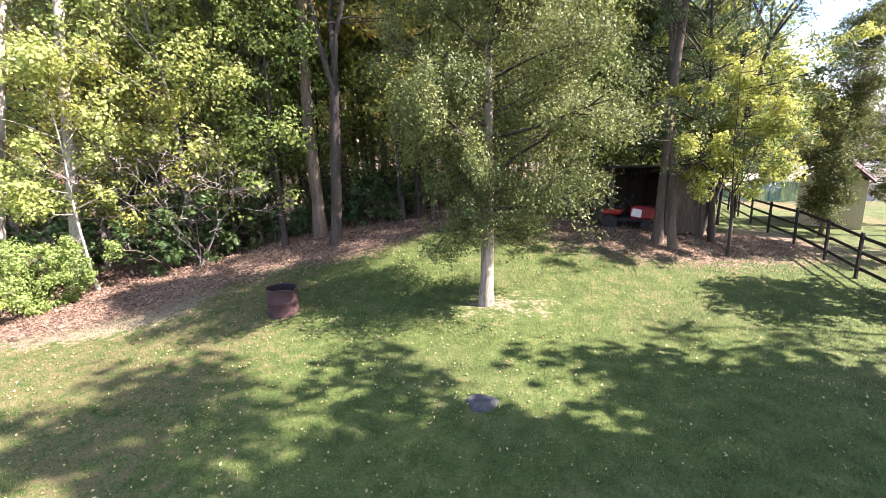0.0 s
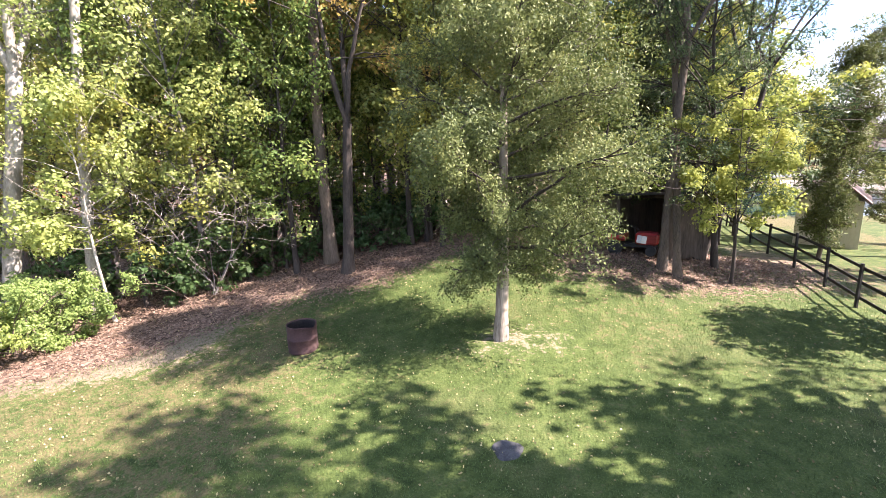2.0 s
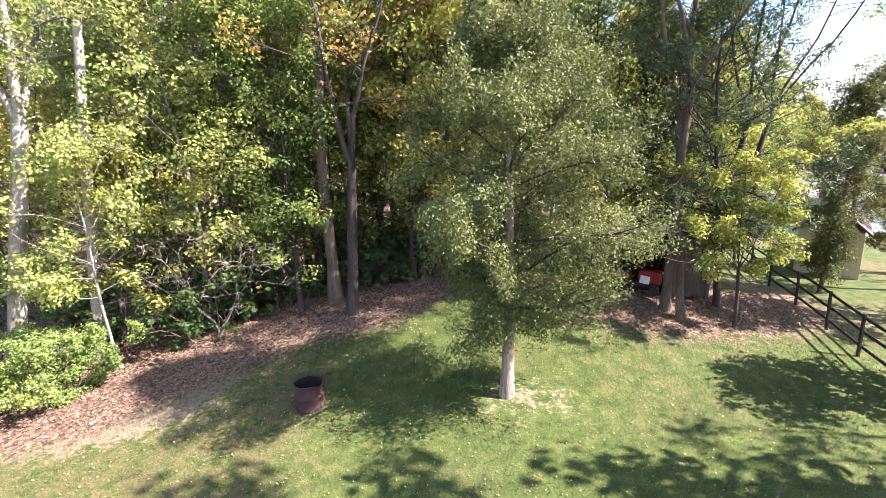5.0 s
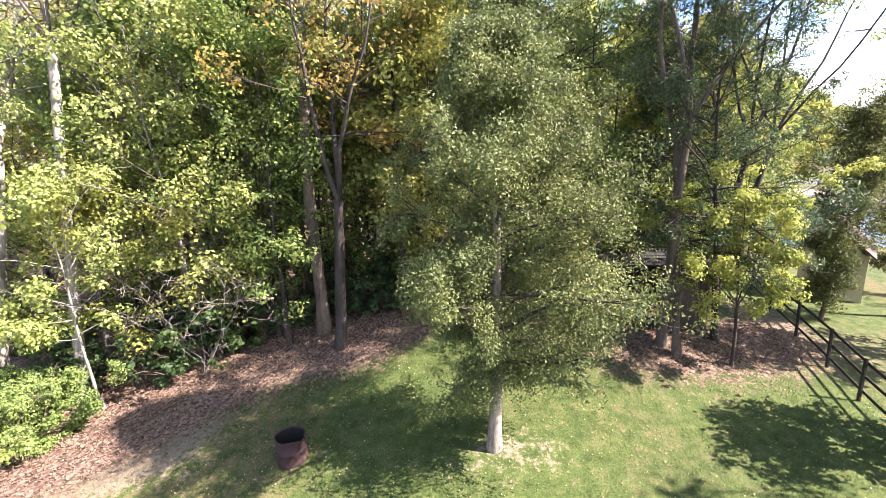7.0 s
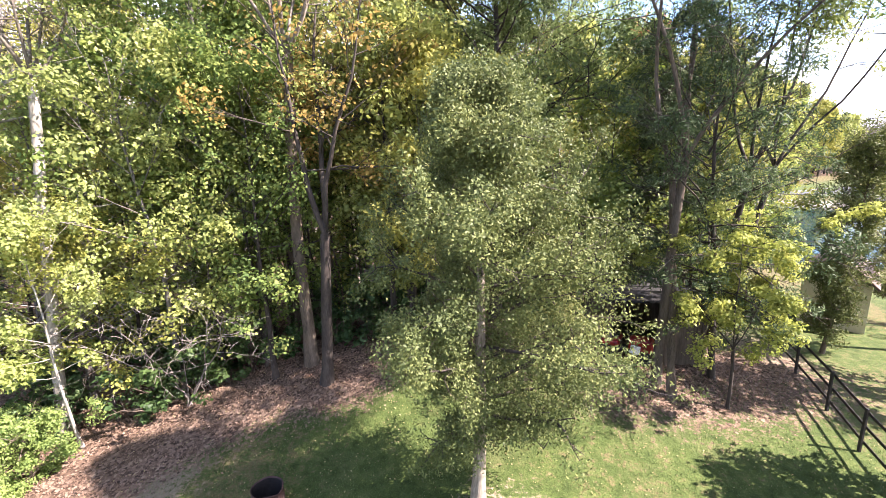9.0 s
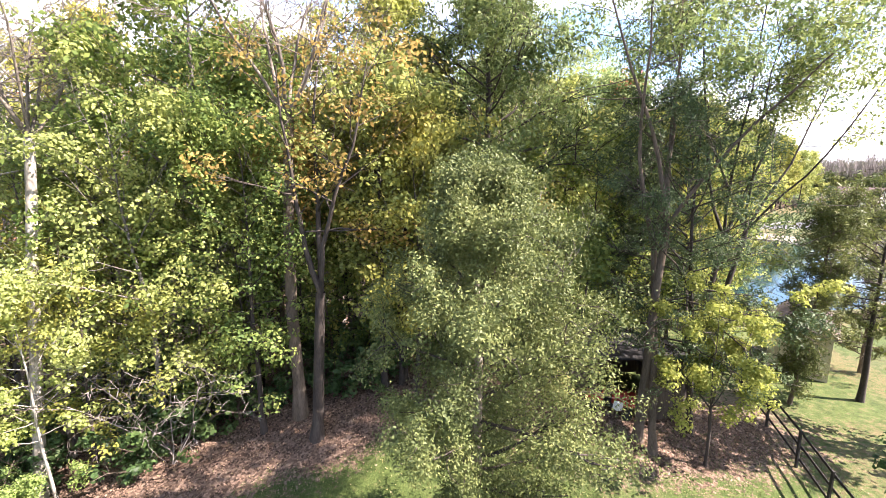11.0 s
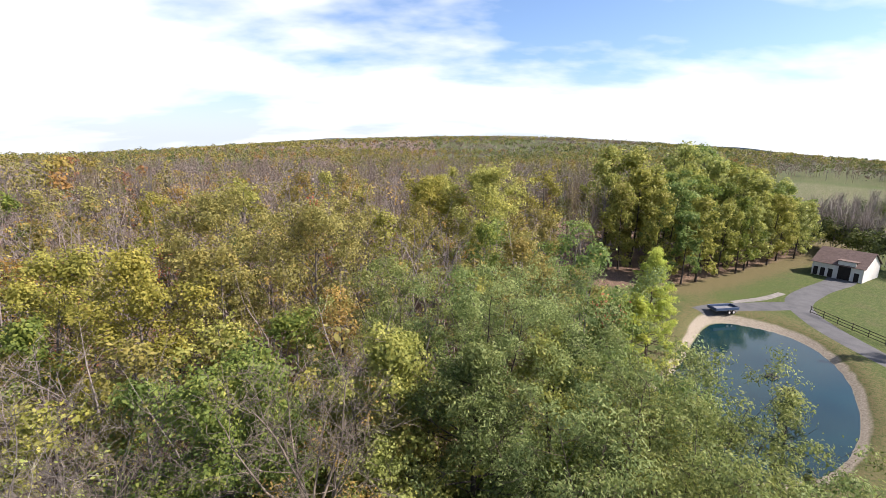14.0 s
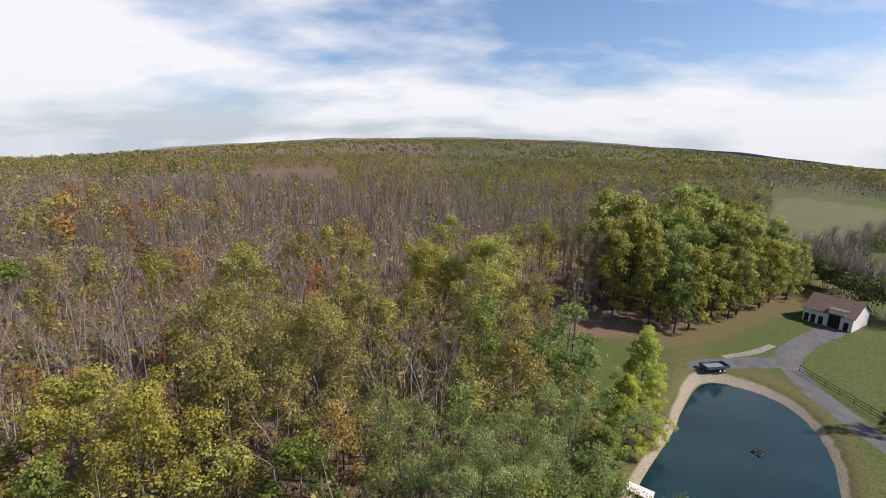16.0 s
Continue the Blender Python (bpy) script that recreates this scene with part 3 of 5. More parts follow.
cedar(16, 8.0, 0.1, 1.1, 0.12, 12000, put(20.6, 19.6), "slim red cedar beside the cream outbuilding", (0.02, 0), LEAF_CEDAR, 0.085, BARK_BROWN, 60, 0.19)

cedar(17, 10.4, 0.12, 2.3, 0.27, 30000, put(9.1, 14.6), "dark dense cedar overhanging the shed", (-0.09, 0.03), LEAF_DARK, 0.075, BARK_DARK, 60, 0.26, lop=1.2)


def forked(seed, h, r, fork, n, spread, reach, m, name, label, bark, leaf, leaf_n, leaf_size, leaf_spread, lean=(0, 0), twig=1, sub=3, count=11, keep=0.9, up=(0.2, 0.8), crown_label="", hang=None, aspect=0.62, f0=0.25, bole_bark=None):
    """A tree whose trunk parts into several rising stems."""
    t = Tree(seed)
    rng = t.rng
    p = t.trunk(fork, r, lean, 0.02, 10, 1.45, 7, 0.78)
    bole, t.wood = t.wood, Geo()
    az = rng.uniform(0, 6.28)
    for i in range(n):
        az += 6.28 / n + rng.uniform(-0.35, 0.35)
        rise = (h - fork) * rng.uniform(0.78, 1.0)
        stem = bough(rng, p[-1], heading(az, radians(90) - spread * rng.uniform(0.6, 1.25)), rise / math.cos(spread * 0.7), 9, 0.09, 0.07)
        rs = r * 0.78 / math.sqrt(n) * rng.uniform(0.95, 1.3)
        t.line(stem, rs, rs * 0.16, 6)
        t.branches(stem, rs, count, f0, 0.99, reach, up, sub, "even", 4, twig)
        t.tips += [stem[-1], stem[-2]]
    return finish_tree(t, name, label, bark, leaf, leaf_n, leaf_size, leaf_spread, m, keep, crown_label, hang, aspect, stem=bole, stem_bark=bole_bark)


def leafy(seed, h, r, base_f, reach, m, name, label, bark, leaf, leaf_n, leaf_size, leaf_spread, lean=(0, 0), count=22, shape="round", up=(0.1, 1.0), keep=1.0, sub=4, crown_label="", twig=0):
    t = Tree(seed)
    p = t.trunk(h, r, lean, 0.035, 8, 1.35, 9, 0.12)
    t.branches(p, r, count, base_f, 0.99, reach, up, sub, shape, 4, twig)
    return finish_tree(t, name, label, bark, leaf, leaf_n, leaf_size, leaf_spread, m, keep, crown_label)


# the dark double-stemmed tree at the wood's edge, with orange leaves aloft
forked(21, 13.2, 0.185, 5.0, 3, 0.38, 2.1, put(-3.53, 14.3, 200), "maple_tree", "dark-barked forked maple with thin orange autumn foliage", BARK_DARK, LEAF_ORANGE, 3300, 0.068, 0.5, (-0.105, -0.026), 2, 3, 10, 0.8)
leafy(22, 13.0, 0.2, 0.45, 2.4, put(-5.4, 18.0), "maple_tree", "straight brown-trunked maple with green leaves", BARK_BROWN, LEAF_GREEN, 10000, 0.08, 0.5)
# pale-stemmed trees on the left
forked(23, 15.0, 0.25, 7.6, 3, 0.22, 1.7, put(-14.05, 13.3), "sycamore_tree", "pale-barked forked tree with few leaves remaining", BARK_PALE, LEAF_YELLOW, 900, 0.08, 0.3, (0.26, 0), 2, 4, 10, 0.5)
forked(24, 14.6, 0.16, 10.4, 6, 0.55, 2.2, put(-11.2, 13.1, 100), "sycamore_tree", "slender pale tree with a bare spreading top", BARK_ASH, LEAF_YELLOW, 0, 0.08, 0.3, (0.075, -0.05), 3, 5, 11, 0.3, bole_bark=BARK_PALE)
forked(25, 16.0, 0.21, 10.2, 6, 0.6, 2.3, put(-4.35, 15.5, 10), "sycamore_tree", "tall brown-trunked tree with bare wide-spread pale branches", BARK_ASH, LEAF_OLIVE, 0, 0.08, 0.3, (0.0, 0.0), 4, 5, 12, 0.2, bole_bark=BARK_BROWN)
leafy(26, 6.4, 0.052, 0.36, 1.7, put(-10.1, 12.45), "maple_sapling", "thin leaning sapling with bright yellow leaves", BARK_PALE, LEAF_YELLOW, 6000, 0.058, 0.36, (-0.05, 0.02), 20)
leafy(27, 9.6, 0.12, 0.24, 2.6, put(-11.6, 14.8), "maple_tree", "young maple covered in lemon-yellow leaves", BARK_GREY, LEAF_YELLOW, 15500, 0.058, 0.42, (0, 0), 30, "column")
leafy(28, 9.0, 0.1, 0.26, 2.2, put(-14.4, 11.8), "maple_tree", "young maple covered in lemon-yellow leaves", BARK_GREY, LEAF_YELLOW, 11000, 0.058, 0.42, (0, 0), 26, "column")
leafy(29, 10.5, 0.11, 0.3, 2.5, put(-8.4, 14.6), "maple_tree", "maple turning from green to yellow", BARK_GREY, LEAF_LIME, 13000, 0.06, 0.45, (0.02, 0), 26, "column")
leafy(30, 15.8, 0.2, 0.36, 3.3, put(-8.3, 16.6), "maple_tree", "tall green maple with an upright crown", BARK_GREY, LEAF_GREEN, 25000, 0.085, 0.62, (0, 0), 34, "round", (0.15, 0.85))
leafy(31, 11.5, 0.12, 0.2, 2.3, put(-6.2, 16.4), "maple_tree", "green maple with a few yellow leaves", BARK_GREY, LEAF_GREEN, 12500, 0.06, 0.45, (0.02, 0), 26, "column")
leafy(32, 15.2, 0.16, 0.4, 2.8, put(-2.6, 20.0), "maple_tree", "maple with a golden-yellow crown", BARK_GREY, LEAF_LIME, 13000, 0.1, 0.62, (0, 0), 30)
leafy(33, 10.5, 0.12, 0.35, 2.4, put(-0.8, 17.2), "maple_tree", "maple with thin yellow-green leaves", BARK_DARK, LEAF_LIME, 6500, 0.08, 0.55, (0, 0), 22)
leafy(34, 12.0, 0.13, 0.3, 2.6, put(0.4, 21.0), "maple_tree", "maple turning from green to yellow", BARK_DARK, LEAF_LIME, 5000, 0.11, 0.5)
leafy(35, 9.5, 0.1, 0.3, 2.4, put(-5.4, 14.9), "maple_tree", "low green maple at the wood's edge", BARK_DARK, LEAF_GREEN, 11500, 0.06, 0.45, (0, -0.02), 24, "column")
forked(36, 14.6, 0.15, 7.5, 5, 0.45, 2.2, put(-17.0, 16.6, 40), "ash_tree", "bare grey twiggy ash tree", BARK_GREY, LEAF_YELLOW, 0, 0.1, 0.4, (0.02, 0), 3, 5, 11)
forked(37, 14.0, 0.14, 7.0, 5, 0.45, 2.2, put(-14.6, 18.8, 90), "ash_tree", "bare grey twiggy ash tree", BARK_GREY, LEAF_YELLOW, 0, 0.1, 0.4, (0, 0), 3, 5, 11)
forked(38, 15.0, 0.15, 8.0, 5, 0.45, 2.2, put(-20.0, 20.5, 150), "ash_tree", "bare grey twiggy ash tree", TWIG_PURPLE, LEAF_YELLOW, 0, 0.1, 0.4, (0, 0), 3, 5, 11)
leafy(39, 9.0, 0.1, 0.2, 2.2, put(-17.5, 13.0), "maple_tree", "young maple covered in lemon-yellow leaves", BARK_GREY, LEAF_YELLOW, 5000, 0.085, 0.45, (0, 0), 24, "column")
# locusts over the shed
LOC = "black locust with leaning furrowed trunks and feathery leaves"
forked(41, 17.4, 0.145, 7.2, 3, 0.36, 2.6, put(6.95, 14.0, 0), "locust_tree", LOC, BARK_BROWN, LEAF_LOCUST, 15000, 0.07, 0.5, (0.07, 0.06), 1, 4, 12, 0.5, (0.0, 0.6), "", (0, 0, -0.4), 0.4, 0.5)
forked(42, 15.8, 0.12, 6.6, 2, 0.3, 2.3, put(7.2, 13.45, 70), "locust_tree", LOC, BARK_BROWN, LEAF_LOCUST, 6000, 0.07, 0.5, (0.2, 0.1), 1, 3, 9, 0.5, (0.0, 0.6), "", (0, 0, -0.4), 0.4, 0.45)
forked(43, 16.6, 0.115, 6.8, 3, 0.4, 2.7, put(9.0, 15.6, 0), "locust_tree", LOC, BARK_DARK, LEAF_LOCUST, 13000, 0.07, 0.5, (0.26, 0.06), 1, 4, 12, 0.5, (0.0, 0.6), "", (0, 0, -0.4), 0.4, 0.5)
forked(44, 15.6, 0.11, 7.2, 4, 0.62, 3.0, put(9.5, 16.1), "locust_tree", LOC, BARK_DARK, LEAF_LOCUST, 14000, 0.072, 0.52, (0.36, 0.05), 1, 4, 11, 0.5, (0.0, 0.6), "", (0, 0, -0.4), 0.4, 0.4)
forked(49, 17.6, 0.18, 7.0, 4, 0.42, 3.0, put(-0.5, 27.5, 40), "locust_tree", LOC, BARK_DARK, LEAF_LOCUST, 16000, 0.085, 0.6, (0.0, 0.0), 1, 3, 10, 0.5, (0.0, 0.6), "", (0, 0, -0.4), 0.4, 0.15)
forked(50, 16.2, 0.18, 7.0, 4, 0.42, 3.0, put(9.2, 28.5, 40), "locust_tree", LOC, BARK_DARK, LEAF_LOCUST, 16000, 0.085, 0.6, (0.0, 0.0), 1, 3, 10, 0.5, (0.0, 0.6), "", (0, 0, -0.4), 0.4, 0.15)
forked(45, 18.6, 0.18, 8.0, 4, 0.42, 3.0, put(4.4, 25.0, 90), "locust_tree", LOC, BARK_DARK, LEAF_LOCUST, 20000, 0.075, 0.52, (0.0, 0.0), 1, 4, 11, 0.5, (0.0, 0.6), "", (0, 0, -0.4), 0.4, 0.4)
leafy(46, 5.5, 0.13, 0.9, 1.0, put(5.0, 15.4), "locust_tree", "leaning dark trunk beside the shed", BARK_DARK, LEAF_GREEN, 900, 0.1, 0.4, (0.12, 0.05), 8)
leafy(47, 12.0, 0.13, 0.45, 2.2, put(13.2, 21.6), "locust_tree", "dark straight tree behind the board fence", BARK_DARK, LEAF_LIME, 7000, 0.1, 0.55, (0.02, 0.0), 18)
# the lime-green small tree by the fence, layered
forked(51, 6.2, 0.055, 2.0, 4, 0.62, 1.25, put(8.62, 13.0, 20), "mulberry_tree", "small slender tree with layered lime-yellow leaves", BARK_DARK, LEAF_MULBERRY, 17000, 0.047, 0.25, (0.1, 0.05), 0, 3, 8, 0.85, (-0.15, 0.25), "", None, 0.62, 0.1)
leafy(52, 4.6, 0.06, 0.3, 1.35, put(12.2, 9.3), "young_tree", "small leafy tree beside the lawn", BARK_GREY, LEAF_SHRUB, 9000, 0.075, 0.36, (0, 0), 28)
# trees beside the house, out of view, that throw the broad shade on the lawn
leafy(54, 9.5, 0.2, 0.2, 4.0, put(10.7, 0.4), "shade_tree", "broad leafy shade tree beside the house", BARK_BROWN, LEAF_GREEN, 14000, 0.19, 0.95, (0, 0), 34)
leafy(53, 11.2, 0.22, 0.15, 4.6, put(13.6, 1.2), "shade_tree", "broad leafy shade tree beside the house", BARK_BROWN, LEAF_GREEN, 30000, 0.19, 0.95, (0, 0), 34)
leafy(57, 17.5, 0.2, 0.55, 2.6, put(11.8, 2.6), "shade_tree", "tall shade tree with a high crown", BARK_BROWN, LEAF_GREEN, 3400, 0.16, 0.55, (0, 0), 26)
leafy(55, 12.5, 0.12, 0.6, 1.6, put(16.0, 7.0), "young_tree", "slender tall tree at the lawn's side", BARK_GREY, LEAF_LOCUST, 260, 0.1, 0.4, (0, 0), 8)
leafy(56, 12.5, 0.12, 0.6, 1.6, put(17.0, 6.3), "young_tree", "slender tall tree at the lawn's side", BARK_GREY, LEAF_LOCUST, 260, 0.1, 0.4, (0, 0), 8)
# two unseen trees added to throw dapples on the litter by the shed
leafy(58, 11.0, 0.14, 0.4, 1.8, put(19.4, 13.2), "shade_tree", "unseen slender leafy tree added to shade the clearing", BARK_BROWN, LEAF_GREEN, 3200, 0.12, 0.5, (0, 0), 22)
leafy(59, 8.4, 0.1, 0.35, 1.3, put(16.6, 14.0), "young_tree", "unseen young leafy tree added to shade the clearing", BARK_BROWN, LEAF_GREEN, 2200, 0.1, 0.4, (0, 0), 18)


# lower trees filling in behind the shed
leafy(81, 9.0, 0.1, 0.15, 2.3, put(7.0, 19.6), "maple_tree", "low green maple behind the shed", BARK_DARK, LEAF_GREEN, 5200, 0.095, 0.5, (0, 0), 24, "column")
leafy(82, 10.5, 0.12, 0.2, 2.6, put(11.0, 23.5), "maple_tree", "yellow-green maple behind the shed", BARK_DARK, LEAF_LIME, 9000, 0.1, 0.55, (0, 0), 30, "column")
leafy(83, 8.0, 0.1, 0.15, 2.1, put(3.6, 19.6), "maple_tree", "low green maple beside the grassy lane", BARK_DARK, LEAF_GREEN, 4800, 0.095, 0.5, (0, 0), 22, "column")
leafy(84, 10.0, 0.1, 0.2, 2.4, put(15.4, 25.5), "maple_tree", "green maple behind the board fence", BARK_DARK, LEAF_GREEN, 4200, 0.11, 0.55, (0, 0), 22, "column")
leafy(94, 9.4, 0.09, 0.3, 2.2, put(-0.3, 15.7), "maple_tree", "small maple turning gold beside the cedar", BARK_DARK, LEAF_GOLD, 10000, 0.068, 0.48, (0, 0), 24)
leafy(89, 11.5, 0.12, 0.36, 2.4, put(-1.5, 16.6), "maple_tree", "maple turning golden beside the dark forked maple", BARK_DARK, LEAF_LIME, 9000, 0.075, 0.5, (0, 0), 26)
leafy(85, 13.0, 0.14, 0.3, 2.8, put(8.0, 26.0), "maple_tree", "yellow-green maple beside the grassy lane", BARK_DARK, LEAF_LIME, 5200, 0.12, 0.6, (0, 0), 26)


# low maples that fill the wood's edge under the taller crowns
def understory(seed, mat, label, spots):
    x, y, s = spots[0]
    first = leafy(seed, 7.0, 0.07, 0.24, 2.1, put(x, y), "maple_sapling", label, BARK_DARK, mat, 5200, 0.062, 0.42, (0.02, -0.02), 24, "column")
    for k, (x, y, s) in enumerate(spots[1:]):
        copy_thing(first, put(x, y, 70 + 97 * k, 0, s))


understory(86, LEAF_LIME, "low maple turning yellow-green under the wood's edge", [(-7.2, 15.2, 1), (-9.9, 13.6, 0.9), (-13.0, 14.6, 1.1), (-1.6, 18.4, 0.95), (-16.0, 12.6, 1.0), (-6.6, 18.2, 1.25), (-12.2, 17.4, 1.2), (13.4, 23.6, 1.3), (12.4, 19.6, 1.0), (17.0, 25.6, 1.35), (-0.9, 16.9, 1.2)])
understory(87, LEAF_GREEN, "low green maple with yellowing leaves at the wood's edge", [(-4.8, 17.2, 1), (-8.9, 16.6, 1.2), (-2.9, 18.6, 1.1), (1.2, 19.6, 1.0), (-10.6, 16.0, 1.15), (-5.6, 20.2, 1.3)])
understory(88, LEAF_GREEN, "low green maple under the wood's edge", [(-6.1, 15.9, 0.8), (-0.6, 19.4, 1.1), (-3.8, 19.8, 1.3), (2.9, 20.6, 1.05), (-8.0, 18.6, 1.3), (6.0, 18.0, 0.85), (10.8, 20.6, 0.95), (15.0, 22.4, 0.9), (9.2, 20.8, 1.2), (12.3, 22.5, 1.3), (13.6, 25.2, 1.35), (16.8, 25.0, 1.3), (11.2, 27.2, 1.4), (18.6, 27.5, 1.3)])


# thin straight stems standing in the shade of the wood
pole_rng = np.random.default_rng(29)
pole = leafy(92, 10.5, 0.06, 0.7, 1.2, put(-2.2, 18.9), "maple_sapling", "thin straight dark stem in the shade of the wood", BARK_BROWN, LEAF_OLIVE, 1200, 0.07, 0.4, (0.01, 0), 10)
for k in range(16):
    copy_thing(pole, put(pole_rng.uniform(-8.5, 1.5), pole_rng.uniform(17.6, 22.5), pole_rng.uniform(0, 360), 0, pole_rng.uniform(0.8, 1.2)))


# ---- shrubs along the wood's edge ----
def shrub(seed, h, reach, n, size, mat, m, label, name="shrub"):
    t = Tree(seed)
    for k in range(7):
        b = bough(t.rng, (t.rng.uniform(-.25, .25) * reach, t.rng.uniform(-.25, .25) * reach, -0.1), heading(t.rng.uniform(0, 6.3), t.rng.uniform(0.75, 1.35)), h * t.rng.uniform(0.75, 1.1), 5, 0.16, -0.03)
        t.line(b, 0.025, 0.006, 4)
        t.branches(b, 0.03, 6, 0.12, 0.98, reach * 0.62, (0.0, 0.7), 1, "even", 3)
    return finish_tree(t, name, label, BARK_BROWN, mat, n, size, 0.18, m, category="shrub", group="shrubs along the wood")


shrub(60, 1.9, 1.3, 18000, 0.034, LEAF_BUSH, put(-11.0, 10.7), "sunlit bright green honeysuckle bush", "bush")
shrub(61, 1.7, 1.25, 13000, 0.034, LEAF_BUSH, put(-12.1, 10.2), "sunlit bright green honeysuckle bush", "bush")
shrub(62, 1.8, 1.1, 10000, 0.034, LEAF_BUSH, put(-11.9, 12.1), "sunlit bright green honeysuckle bush", "bush")
protos = [shrub(63 + k, 2.0, 1.25, 1600, 0.075, LEAF_SHRUB, put(*q), "dense dark green honeysuckle shrub under the trees") for k, q in enumerate([(-6.4, 15.6), (-2.3, 17.4), (-8.4, 15.2)])]
low_shrub = shrub(66, 1.6, 1.2, 1100, 0.1, LEAF_SHRUB, put(-9.5, 17.5), "dense dark green undergrowth among the trees")
# a tangle of bare pale twigs at the wood's edge
t = Tree(67)
for k in range(6):
    b = bough(t.rng, (t.rng.uniform(-.2, .2), t.rng.uniform(-.2, .2), -0.1), heading(k * 1.05, t.rng.uniform(1.05, 1.4)), t.rng.uniform(3.6, 4.9), 7, 0.14, -0.04)
    t.line(b, 0.022, 0.01, 4)
    t.branches(b, 0.035, 8, 0.4, 0.98, 1.25, (-0.1, 0.7), 3, "even", 3, 2, 0.07)
finish_tree(t, "bare_shrub", "tangled bare shrub with curling pale twigs", TWIG_GREY, LEAF_OLIVE, 0, 0.1, 0.3, put(-7.9, 14.1), category="shrub")
rng = np.random.default_rng(5)
for k in range(22):
    x = rng.uniform(-24, 4.0)
    y = max(float(forest_edge(min(x, 1.2))), 13.0 if x < -13 else 0) + rng.uniform(3.0, 9.0)
    copy_thing(low_shrub, put(x, y, rng.uniform(0, 360), 0, rng.uniform(0.7, 1.35)))
for k in range(22):
    x = rng.uniform(-17, 4.5)
    y = float(forest_edge(min(x, 1.2))) + rng.uniform(1.5, 4.2)
    if abs(x + 3.5) < 0.7 and y < 15.2:
        continue
    copy_thing(protos[k % 3], put(x, y, rng.uniform(0, 360), 0, rng.uniform(0.6, 1.2)))


# ---- the wood behind ----
def wood_proto(seed, kind):
    """A forest tree of one kind, built once and copied."""
    t = Tree(seed)
    rng = t.rng
    if kind == "bare":
        h = 14.5
        p = t.trunk(h * 0.62, 0.13, (0, 0), 0.03, 5, 1.2, 5, 0.5)
        for i in range(4):
            stem = bough(rng, p[-2 if i % 2 else -1], heading(i * 1.6 + rng.uniform(-.4, .4), 1.25), h * 0.42, 5, 0.1, 0.05)
            t.line(stem, 0.06, 0.012, 4)
            t.branches(stem, 0.07, 7, 0.1, 0.98, 1.7, (0.6, 1.1), 2, "even", 3, 1)
        return t, h
    if kind == "grove":
        h = 16.0
        p = t.trunk(h, 0.2, (0, 0), 0.03, 6, 1.3, 6, 0.15)
        t.branches(p, 0.2, 24, 0.17, 0.99, 4.3, (0.05, 1.05), 3, "round", 3)
        return t, h
    h = 14.0
    p = t.trunk(h, 0.16, (0, 0), 0.03, 5, 1.2, 6, 0.15)
    t.branches(p, 0.16, 18, 0.14, 0.99, 3.1, (0.15, 1.1), 2, "round", 3)
    return t, h


KINDS = {
    "green": ("green-leaved tree in the dense wood", BARK_GREY, LEAF_GREEN, 3000, 0.13),
    "olive": ("olive and brown-leaved tree in the wood", BARK_GREY, LEAF_OLIVE, 3000, 0.125),
    "yellow": ("yellow-leaved tree in the dense wood", BARK_GREY, LEAF_GOLD, 3000, 0.125),
    "orange": ("orange-leaved tree in the dense wood", BARK_DARK, LEAF_ORANGE, 2500, 0.12),
    "red": ("thin red-leaved tree in the wood", BARK_DARK, LEAF_RED, 800, 0.14),
    "grove_green": ("broad green-leaved tree of the grove by the drive", BARK_DARK, LEAF_GREEN, 3400, 0.24),
    "grove_yellow": ("broad yellow-green tree of the grove by the drive", BARK_DARK, LEAF_LIME, 3400, 0.24),
    "bare": ("leafless grey tree in the wood", TWIG_GREY, LEAF_OLIVE, 60, 0.16),
    "purple": ("leafless purplish-grey tree in the wood", TWIG_PURPLE, LEAF_ORANGE, 50, 0.16),
}
stock = {}
for kind, (label, bark, leaf, n, size) in KINDS.items():
    stock[kind] = []
    for k in range(3 if kind in ("green", "olive", "bare", "purple") else 2):
        t, h = wood_proto(sum(map(ord, kind)) + 31 * k, "bare" if kind in ("bare", "purple") else "grove" if "grove" in kind else "leafy")
        stock[kind].append([t, label, bark, leaf, n, size, None])


def plant(kind, x, y, s, squash=1.0):
    """A forest tree: the first of its stock is built where it first stands, the rest are copies."""
    item = stock[kind][int(rng.integers(len(stock[kind])))]
    m = put(x, y, rng.uniform(0, 360)) @ Matrix.Diagonal((s * squash, s * squash, s, 1))
    if item[6] is None:
        item[6] = finish_tree(item[0], "forest_tree", item[1], item[2], item[3], item[4], item[5], 0.95 if "grove" in kind else 0.68, m, 1.0, group="trees of the wood")
    else:
        home = item[6].scale
        copy_thing(item[6], m @ Matrix.Diagonal((1 / home[0], 1 / home[1], 1 / home[2], 1)))


NEAR_TREES = [(-5.3, 18.1), (-2.6, 20.0), (0.4, 21.0), (2.4, 18.2), (-17.0, 16.6), (-14.6, 18.8), (-20.0, 20.5)]
BIG_TREES = [(1.5, 61.0, 6), (8.5, 60, 6), (-18.5, 43, 6), (-10.5, 42, 5.5), (-18.9, 29.4, 4.5), (-27.6, 31, 4.5), (-0.5, 27.5, 3.5), (9.2, 28.5, 3.5), (4.4, 25, 3.5), (27, 49.6, 5), (12.9, 29.5, 4.8), (23.8, 47, 4)]


